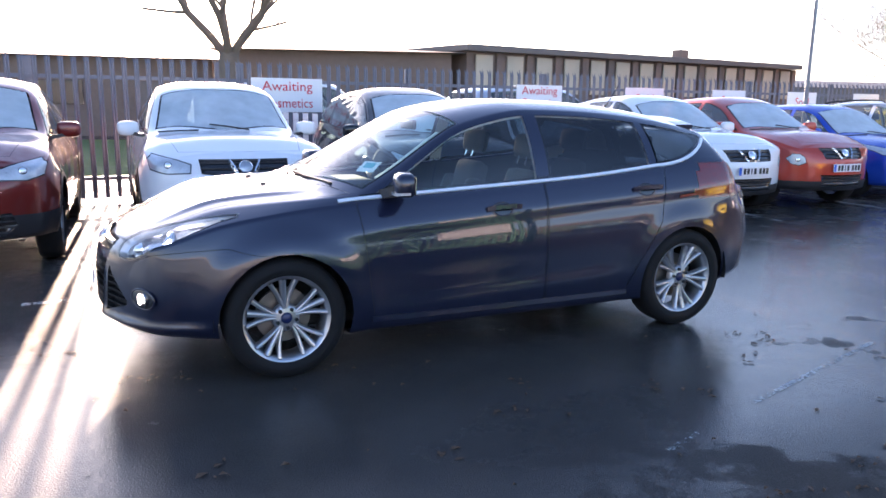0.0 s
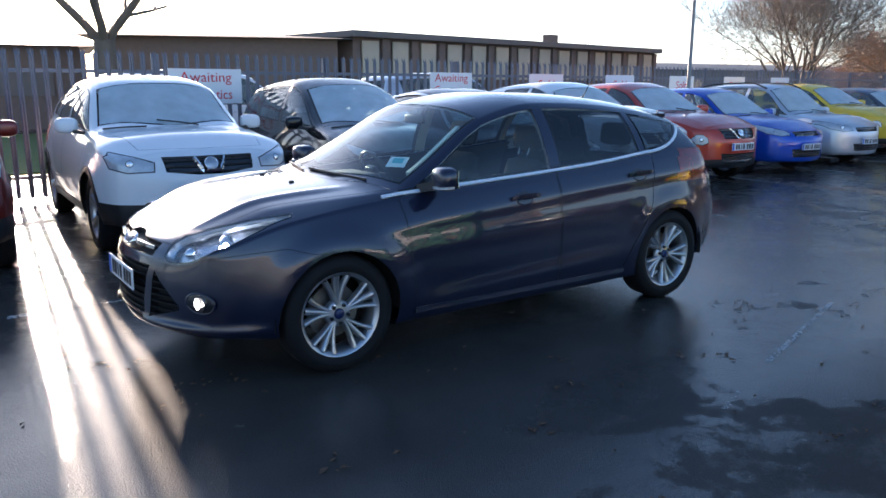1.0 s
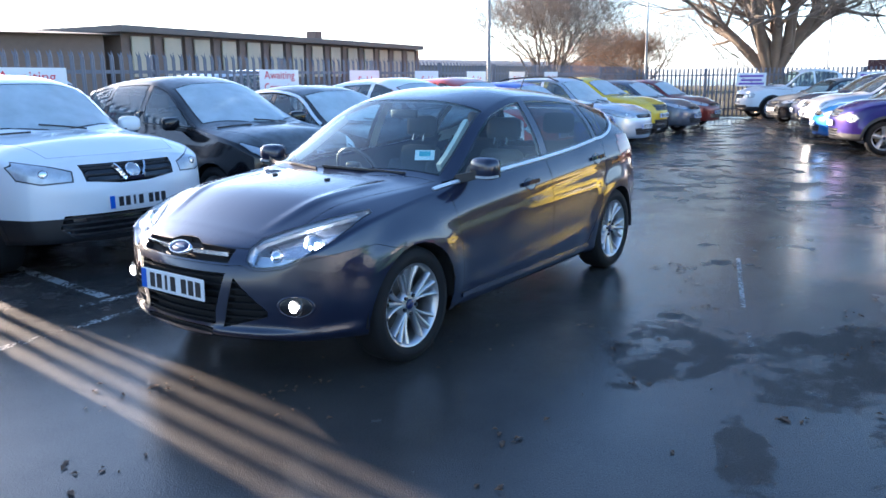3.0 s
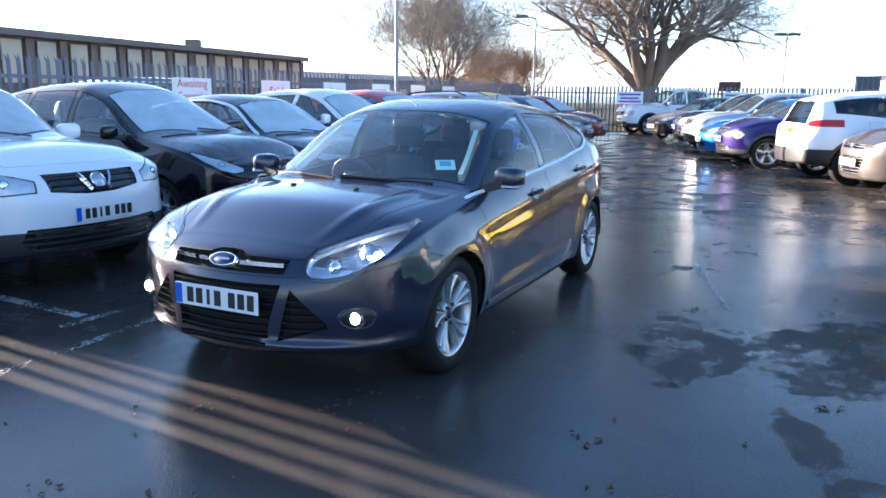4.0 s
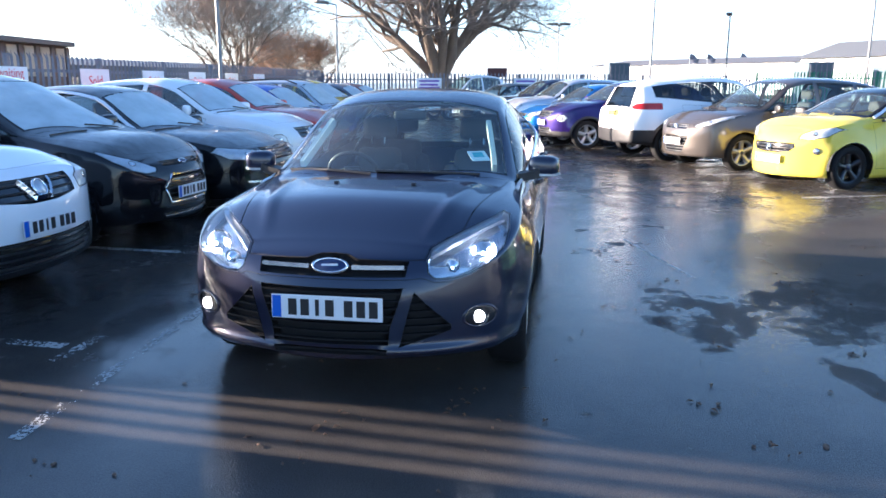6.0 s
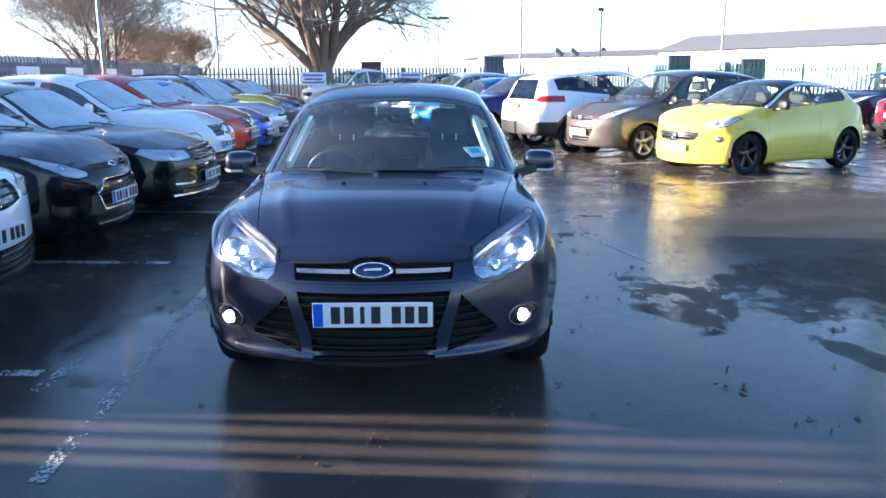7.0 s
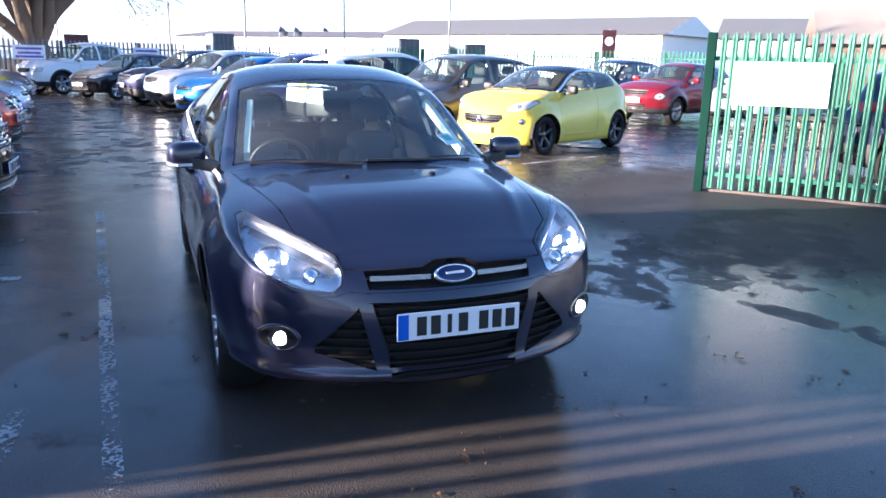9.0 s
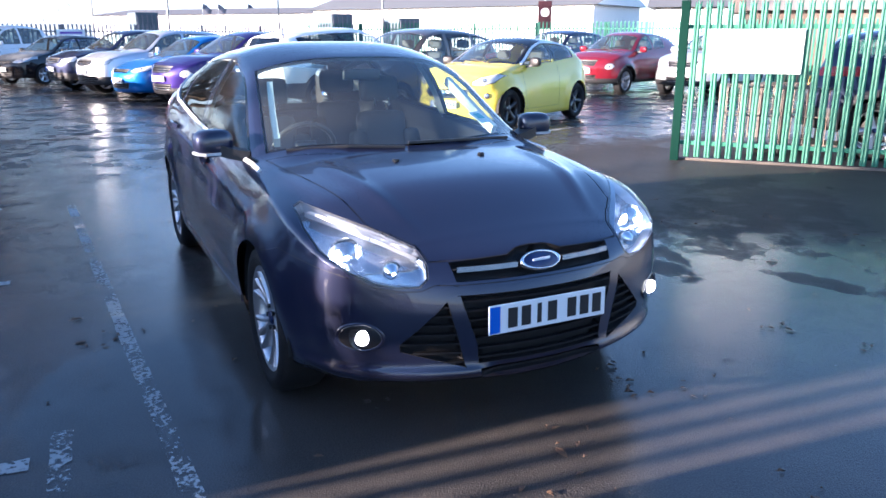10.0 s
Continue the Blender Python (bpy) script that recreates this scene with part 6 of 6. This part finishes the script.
# ---- other cars: outlines by kind ----
JUKE = dict(wb=2.53, fo=0.82, ro=0.75, hw=0.883, h=1.565, zb=(0.28, 0.26, 0.36), R=0.34, zn=0.90, Bf=0.24, Br=0.14, xc=0.98, zc=1.09, pillar=0.2, xw=0.22, drop=0.06, xp=-0.2, xr=-1.45, zr=1.47, xg=-1.85, zg=1.10,
            bz0=1.03, bz1=1.16, yr=0.55, flare=0.045, clad=0.05, panes=((0.72, -0.22), (-0.30, -0.95)), plate=0.60, nx=46, rows=(11, 5, 7),
            lamp=[(0.58, 0.66), (0.66, 0.62), (0.74, 0.64), (0.78, 0.72), (0.73, 0.79), (0.65, 0.79), (0.59, 0.74)],
            grilles=(mirror_pts([(0.40, 0.87), (0.34, 0.72)]), mirror_pts([(0.40, 0.50), (0.36, 0.34)])), tails=[(0.55, 1.02), (0.95, 1.08), (0.95, 0.85), (0.7, 0.9)],
            doors=[[(0.76, 1.00), (0.74, 0.36), (-0.24, 0.34), (-0.26, 1.07)], [(-0.27, 1.07), (-0.25, 0.34), (-0.75, 0.36), (-0.98, 0.75), (-1.0, 1.12)]])
QASH = dict(trim=0.03, wb=2.63, fo=0.90, ro=0.78, hw=0.892, h=1.615, zb=(0.30, 0.27, 0.36), R=0.345, zn=0.92, Bf=0.22, Br=0.12, xc=1.10, zc=1.11, pillar=0.24, xw=0.36, drop=0.06, xp=-0.2, xr=-1.75, zr=1.47, xg=-1.98, zg=1.10,
            bz0=1.04, bz1=1.14, yr=0.58, flare=0.02, clad=0.05, lowtrim=(0.20, 0.10, 0.2), panes=((0.82, -0.20), (-0.28, -1.05), (-1.12, -1.45)), plate=0.60, nx=60, rows=(14, 6, 9), nose=0.84,
            lamp=[(0.47, 0.775), (0.46, 0.86), (0.58, 0.90), (0.78, 0.945), (0.82, 0.90), (0.80, 0.80), (0.68, 0.765)],
            grilles=(mirror_pts([(0.40, 0.90), (0.385, 0.775), (0.12, 0.745)]), mirror_pts([(0.56, 0.52), (0.60, 0.42), (0.5, 0.34)])), tails=[(0.55, 1.0), (0.95, 1.05), (0.95, 0.82), (0.7, 0.85)],
            doors=[[(0.86, 1.0), (0.84, 0.38), (-0.22, 0.36), (-0.24, 1.07)], [(-0.25, 1.07), (-0.23, 0.36), (-0.80, 0.38), (-1.06, 0.75), (-1.1, 1.1)]])
MPV = dict(wb=2.65, fo=0.86, ro=0.86, hw=0.914, h=1.62, zb=(0.24, 0.21, 0.28), R=0.325, zn=0.84, Bf=0.22, Br=0.12, xc=1.26, zc=1.06, pillar=0.32, xw=0.30, drop=0.06, xp=-0.3, xr=-1.85, zr=1.48, xg=-2.05, zg=1.05,
           bz0=1.0, bz1=1.10, yr=0.60, flare=0.018, panes=((0.90, -0.20), (-0.28, -1.1), (-1.17, -1.75)), plate=0.50, nx=54, rows=(13, 6, 8),
           lamp=[(0.44, 0.765), (0.50, 0.82), (0.66, 0.90), (0.82, 0.99), (0.85, 0.96), (0.82, 0.87), (0.72, 0.79), (0.55, 0.745)],
           grilles=(mirror_pts([(0.34, 0.80), (0.32, 0.72)]), mirror_pts([(0.38, 0.60), (0.36, 0.52), (0.26, 0.30)])), tails=[(0.6, 1.1), (0.95, 1.2), (0.95, 0.85), (0.75, 0.9)],
           doors=[[(0.92, 0.98), (0.88, 0.30), (-0.22, 0.30), (-0.24, 1.04)], [(-0.25, 1.04), (-0.23, 0.30), (-0.82, 0.32), (-1.06, 0.75), (-1.12, 1.07)]])
SALOON = dict(wb=2.71, fo=0.92, ro=1.13, hw=0.91, h=1.47, zb=(0.22, 0.19, 0.26), R=0.32, zn=0.76, Bf=0.2, Br=0.14, xc=1.08, zc=0.97, pillar=0.24, xw=0.28, drop=0.05, xp=-0.3, xr=-1.25, zr=1.36, xg=-1.85, zg=1.06,
              bz0=0.92, bz1=1.0, yr=0.58, flare=0.012, panes=((0.82, -0.20), (-0.28, -1.05), (-1.12, -1.4)), plate=0.45, nx=50, rows=(12, 5, 8), roof_trim=True,
              lamp=[(0.40, 0.66), (0.42, 0.75), (0.60, 0.77), (0.82, 0.80), (0.85, 0.74), (0.80, 0.66), (0.60, 0.64)],
              grilles=(mirror_pts([(0.38, 0.77), (0.37, 0.63)]), mirror_pts([(0.60, 0.40), (0.58, 0.30)])), tails=[(0.45, 0.95), (0.95, 0.98), (0.95, 0.82), (0.5, 0.80)],
              doors=[[(0.86, 0.9), (0.84, 0.28), (-0.22, 0.28), (-0.24, 0.95)], [(-0.25, 0.95), (-0.23, 0.28), (-0.85, 0.30), (-1.06, 0.7), (-1.1, 0.97)]])
HATCH = dict(wb=2.55, fo=0.85, ro=0.70, hw=0.86, h=1.47, zb=(0.22, 0.20, 0.27), R=0.31, zn=0.74, Bf=0.2, Br=0.12, xc=1.06, zc=0.98, pillar=0.24, xw=0.26, drop=0.05, xp=-0.2, xr=-1.6, zr=1.36, xg=-1.82, zg=1.0,
             bz0=0.92, bz1=1.02, yr=0.56, flare=0.014, panes=((0.80, -0.18), (-0.26, -1.0), (-1.06, -1.4)), plate=0.48, nx=42, rows=(10, 5, 6),
             lamp=[(0.42, 0.68), (0.44, 0.75), (0.62, 0.80), (0.80, 0.86), (0.82, 0.80), (0.76, 0.70), (0.6, 0.66)],
             grilles=(mirror_pts([(0.36, 0.74), (0.34, 0.66)]), mirror_pts([(0.42, 0.44), (0.38, 0.30)])), tails=[(0.55, 1.0), (0.95, 1.02), (0.95, 0.8), (0.65, 0.82)],
             doors=[[(0.84, 0.9), (0.82, 0.28), (-0.2, 0.28), (-0.22, 0.96)], [(-0.23, 0.96), (-0.21, 0.28), (-0.78, 0.30), (-1.0, 0.7), (-1.04, 0.99)]])
CITY = dict(HATCH, zb=(0.17, 0.155, 0.22), wb=2.311, fo=0.74, ro=0.65, hw=0.86, h=1.45, R=0.325, xc=1.0, zc=1.05, zn=0.86, xw=0.20, nose=0.74, roof_trim=True, xr=-1.25, zr=1.36, xg=-1.60, zg=1.02, bz0=0.98, bz1=1.08, panes=((0.72, -0.30), (-0.38, -1.15)), nx=60, rows=(14, 6, 9), flare=0.03, Bf=0.24, plate=0.42,
            lamp=[(0.44, 0.72), (0.45, 0.79), (0.58, 0.86), (0.76, 0.91), (0.80, 0.87), (0.74, 0.76), (0.6, 0.71)],
            grilles=(mirror_pts([(0.40, 0.66), (0.42, 0.60), (0.34, 0.53), (0.15, 0.51)]),), fog=(0.66, 0.56, 0.05), tails=[(0.52, 0.98), (0.70, 1.0), (0.72, 0.80), (0.56, 0.80)],
            doors=[[(0.76, 0.96), (0.72, 0.30), (-0.42, 0.30), (-0.46, 1.06)]])
SUV = dict(QASH, wb=2.64, fo=0.92, ro=0.90, hw=0.928, h=1.64, xr=-1.85, zr=1.50, xg=-2.12, zg=1.12, bz0=1.05, bz1=1.22, R=0.355, rplate=0.92, clad=0.06, nx=56,
           panes=((0.80, -1.64),), tails=[(0.60, 1.06), (0.70, 1.12), (0.98, 1.15), (0.98, 1.01), (0.74, 1.01)], tails_side=[(-2.07, 1.105), (-2.4, 1.15), (-2.4, 1.01), (-2.25, 1.01)], lowtrim=(0.16, 0.10, 0.26))
PICKUP = dict(SUV, wb=3.08, fo=0.93, ro=1.15, hw=0.92, h=1.80, xc=1.30, zc=1.20, xw=0.50, zn=1.02, xp=0.0, xr=-0.95, zr=1.72, xg=-1.25, zg=1.22, bz0=1.14, bz1=1.18, R=0.39, panes=((1.0, 0.05), (-0.03, -0.85)), tails_side=None,
              tails=[(0.7, 1.0), (0.95, 1.05), (0.95, 0.8), (0.7, 0.8)], plate=0.6)


def in_row(x, dy=0.0, turn=0.0, length_front=2.2):
    """The pose of a car in the row by the fence whose nose stands at x."""
    return pose(x, row_y(x) + dy + length_front, 0, 0, 0, 270 + turn)


def front_of(s):
    return s["wb"] / 2 + s["fo"]


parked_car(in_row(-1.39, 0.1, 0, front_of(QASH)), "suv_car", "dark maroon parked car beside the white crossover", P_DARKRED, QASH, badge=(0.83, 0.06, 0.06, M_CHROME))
parked_car(in_row(0.98, 0.12, 1.5, front_of(QASH)), "crossover_car", "white crossover with black lower trim and dewy windscreen", P_WHITE, QASH, badge=(0.835, 0.062, 0.062, M_ALLOY), chrome_bar=([(0.135, 0.882), (0.075, 0.775), (-0.075, 0.775), (-0.135, 0.882)],))
BMAX = dict(MPV, trim=0.012, wb=2.49, fo=0.84, ro=0.75, hw=0.885, h=1.60, zn=0.81, xc=1.20, zc=1.06, pillar=0.34, xw=0.16, xr=-1.72, xg=-1.95, yr=0.545, panes=((0.84, -0.18), (-0.26, -1.02), (-1.09, -1.6)), nx=60, rows=(14, 6, 9),
            lamp=[(0.42, 0.70), (0.40, 0.74), (0.50, 0.80), (0.64, 0.862), (0.755, 0.912), (0.785, 0.895), (0.75, 0.81), (0.65, 0.73), (0.52, 0.69)],
            grilles=(mirror_pts([(0.33, 0.79), (0.31, 0.745)]), mirror_pts([(0.27, 0.66), (0.37, 0.55), (0.31, 0.42)]), mirror_pts([(0.40, 0.34), (0.36, 0.27)])), plate=0.50)
parked_car(in_row(3.41, 0.20, 1.0, front_of(BMAX)), "mpv_car", "black compact people carrier with pale swept headlamps", P_BLACK, BMAX, (5, 2, M_ALLOY), badge=(0.765, 0.06, 0.03, M_BADGE),
           chrome_bar=([(-0.27, 0.668), (0.27, 0.668)], [(0.27, 0.668), (0.375, 0.555), (0.315, 0.412)], [(-0.27, 0.668), (-0.375, 0.555), (-0.315, 0.412)], [(-0.315, 0.412), (0.0, 0.412), (0.315, 0.412)]))
parked_car(in_row(5.33, -0.17, 1.0, front_of(SALOON)), "saloon_car", "black saloon with chrome grille bars", P_BLACK, SALOON, chrome_bar=tuple([(y, z) for y in np.linspace(-0.36, 0.36, 9)] for z in (0.655, 0.69, 0.725, 0.76)) + ([(y, 0.285) for y in np.linspace(-0.72, 0.72, 13)], [(0.42, 0.40), (0.55, 0.40), (0.68, 0.41)], [(-0.42, 0.40), (-0.55, 0.40), (-0.68, 0.41)]))
parked_car(in_row(7.58, 0.08, 0.5, front_of(JUKE)), "white_crossover_car", "white small crossover with round lamps", P_WHITE, JUKE, badge=(0.80, 0.06, 0.06, M_CHROME), chrome_bar=([(0.17, 0.87), (0.09, 0.73), (-0.09, 0.73), (-0.17, 0.87)],))
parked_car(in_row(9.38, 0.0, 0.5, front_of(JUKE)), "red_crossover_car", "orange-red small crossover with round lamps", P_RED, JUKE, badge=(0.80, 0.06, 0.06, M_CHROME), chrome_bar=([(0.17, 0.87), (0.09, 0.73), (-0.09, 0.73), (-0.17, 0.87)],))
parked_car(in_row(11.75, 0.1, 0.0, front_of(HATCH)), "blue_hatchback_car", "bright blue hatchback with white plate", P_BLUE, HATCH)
parked_car(in_row(14.05, 0.1, 0.0, front_of(HATCH)), "silver_hatchback_car", "silver hatchback with dark roof rails", P_SILVER, dict(HATCH, h=1.56, zr=1.46, zn=0.80), rails=M_BLACK)
parked_car(in_row(16.6, 0.5, 0.0, front_of(JUKE)), "yellow_crossover_car", "yellow small crossover parked in the row", P_YELLOWB, JUKE)
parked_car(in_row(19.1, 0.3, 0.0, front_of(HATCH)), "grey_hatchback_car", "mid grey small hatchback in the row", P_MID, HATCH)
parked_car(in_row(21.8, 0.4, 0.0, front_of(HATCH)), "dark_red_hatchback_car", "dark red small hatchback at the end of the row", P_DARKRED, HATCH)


def by_wheel(s, wx, wy, heading, wheel="fl"):
    """The pose of a car from the ground point under one wheel's outer face."""
    a = radians(heading)
    f, l = Vector((math.cos(a), math.sin(a), 0)), Vector((-math.sin(a), math.cos(a), 0))
    c = Vector((wx, wy, 0)) - f * (s["wb"] / 2 * (1 if wheel[0] == "f" else -1)) - l * ((s["hw"] - 0.05) * (1 if wheel[1] == "l" else -1))
    return pose(c.x, c.y, 0, 0, 0, heading)


BAY = 114
parked_car(by_wheel(CITY, 8.72, -0.08, 119.7), "city_car", "yellow three-door city car with black roof and black wheels", P_YELLOW, CITY, (5, 1, M_DARKALLOY), roof_mat=P_ROOFBLACK, badge=(0.585, 0.05, 0.05, M_CHROME), front_glass=M_SCREEN, side_glass=M_GLASS, mirror_mat=M_BLACK)
parked_car(by_wheel(MPV, 10.87, 1.03, BAY + 4), "bronze_mpv_car", "bronze-brown compact people carrier, nose out", P_BROWN, dict(MPV, hw=0.90), front_glass=M_SCREEN, side_glass=M_GLASS, mirror_mat=M_BLACK, badge=(0.76, 0.06, 0.04, M_CHROME))
parked_car(by_wheel(SUV, 12.30, 2.14, BAY - 180, "rr"), "white_suv_car", "white sport utility car parked nose away with red tail lamps", P_WHITE, SUV, side_glass=M_TINT, front_glass=M_SCREEN)
parked_car(by_wheel(JUKE, 14.75, 3.80, BAY), "purple_crossover_car", "deep purple small crossover in the far row", P_PURPLE, JUKE, front_glass=M_SCREEN)
parked_car(by_wheel(HATCH, 16.60, 4.55, BAY), "sky_blue_hatchback_car", "bright sky blue hatchback in the far row", P_SKYBLUE, HATCH, front_glass=M_SCREEN)
parked_car(by_wheel(QASH, 18.60, 5.25, BAY), "pale_crossover_car", "pale silver crossover in the far row", P_SILVER, QASH, front_glass=M_SCREEN)
parked_car(by_wheel(QASH, 20.75, 6.05, BAY), "navy_crossover_car", "navy crossover in the far row", P_NAVY, QASH, front_glass=M_SCREEN)
parked_car(by_wheel(HATCH, 24.40, 7.55, BAY + 18), "black_hatchback_car", "black small hatchback in the far row", P_BLACK, HATCH, front_glass=M_SCREEN)
parked_car(by_wheel(PICKUP, 27.3, 9.5, 128), "pickup_car", "white double-cab pickup by the far fence", P_WHITE, PICKUP, front_glass=M_SCREEN)
parked_car(by_wheel(JUKE, 14.3, -6.5, BAY), "crimson_crossover_car", "crimson small crossover with white plate", P_CRIMSON, JUKE, front_glass=M_SCREEN)
parked_car(by_wheel(JUKE, 13.9, -7.4, BAY, "fr"), "silver_crossover_car", "silver small crossover in the back row", P_SILVER, JUKE, front_glass=M_SCREEN)
parked_car(by_wheel(MPV, 18.2, -6.8, BAY), "dark_estate_car", "dark estate car in the back row", P_NAVY, MPV, front_glass=M_SCREEN)
parked_car(by_wheel(SUV, 4.05, -2.62, 218, "rr"), "blue_suv_car", "dark blue sport utility car with grey arch trim behind the gate", P_NAVY, dict(SUV, R=0.37, clad=0.09), (5, 1, M_ALLOY), front_glass=M_SCREEN)

parked_car(pose(8.2, 14.45, 0, 0, 0, 7), "pale_van_car", "pale silver-blue small van parked beyond the steel fence", P_SILVER, dict(SUV, h=1.76, zr=1.66, bz0=1.12, bz1=1.24), front_glass=M_SCREEN)
parked_car(pose(3.1, 13.75, 0, 0, 0, 7), "white_van_car", "white small van parked beyond the steel fence", P_WHITE, dict(SUV, h=1.76, zr=1.66, bz0=1.12, bz1=1.24), front_glass=M_SCREEN)

# ---- fallen leaves and grit on the asphalt ----
def leaf_litter():
    rnd = random.Random(5)
    verts, faces = [], []
    heap = (0.0, 3.0)
    for i in range(760):
        if i >= 420:
            if i % 5 == 0:
                heap = (rnd.uniform(-2.6, 4.5), rnd.uniform(0.3, 6.4))
            x, y = heap[0] + rnd.gauss(0, 0.05), heap[1] + rnd.gauss(0, 0.05)
        elif i < 260:
            x, y = rnd.uniform(-3.5, 7.5), rnd.uniform(-1.5, 6.6)
        else:
            x, y = rnd.uniform(5, 22), rnd.uniform(-4, 7)
        r, a, c = rnd.uniform(0.008, 0.026) * (1.6 if rnd.random() < 0.12 else 1), rnd.uniform(0, 6.3), rnd.uniform(0.003, 0.014)
        o = len(verts)
        pts = [(-1, 0, 0), (-0.3, 0.42, c), (0.5, 0.36, c * 0.6), (1, 0, 0.3 * c), (0.45, -0.4, c), (-0.35, -0.34, c * 0.4)]
        for u, v, z in pts:
            verts.append((x + r * (u * math.cos(a) - v * math.sin(a)), y + r * (u * math.sin(a) + v * math.cos(a)), 0.003 + z))
        faces.append(tuple(range(o, o + 6)))
    me = mesh_from("fallen_leaves", verts, faces, M_LEAF, False)
    tagged(part("fallen_leaves", me, None), "scattered dark wet fallen leaves and grit", "leaves", kind="stuff")


leaf_litter()
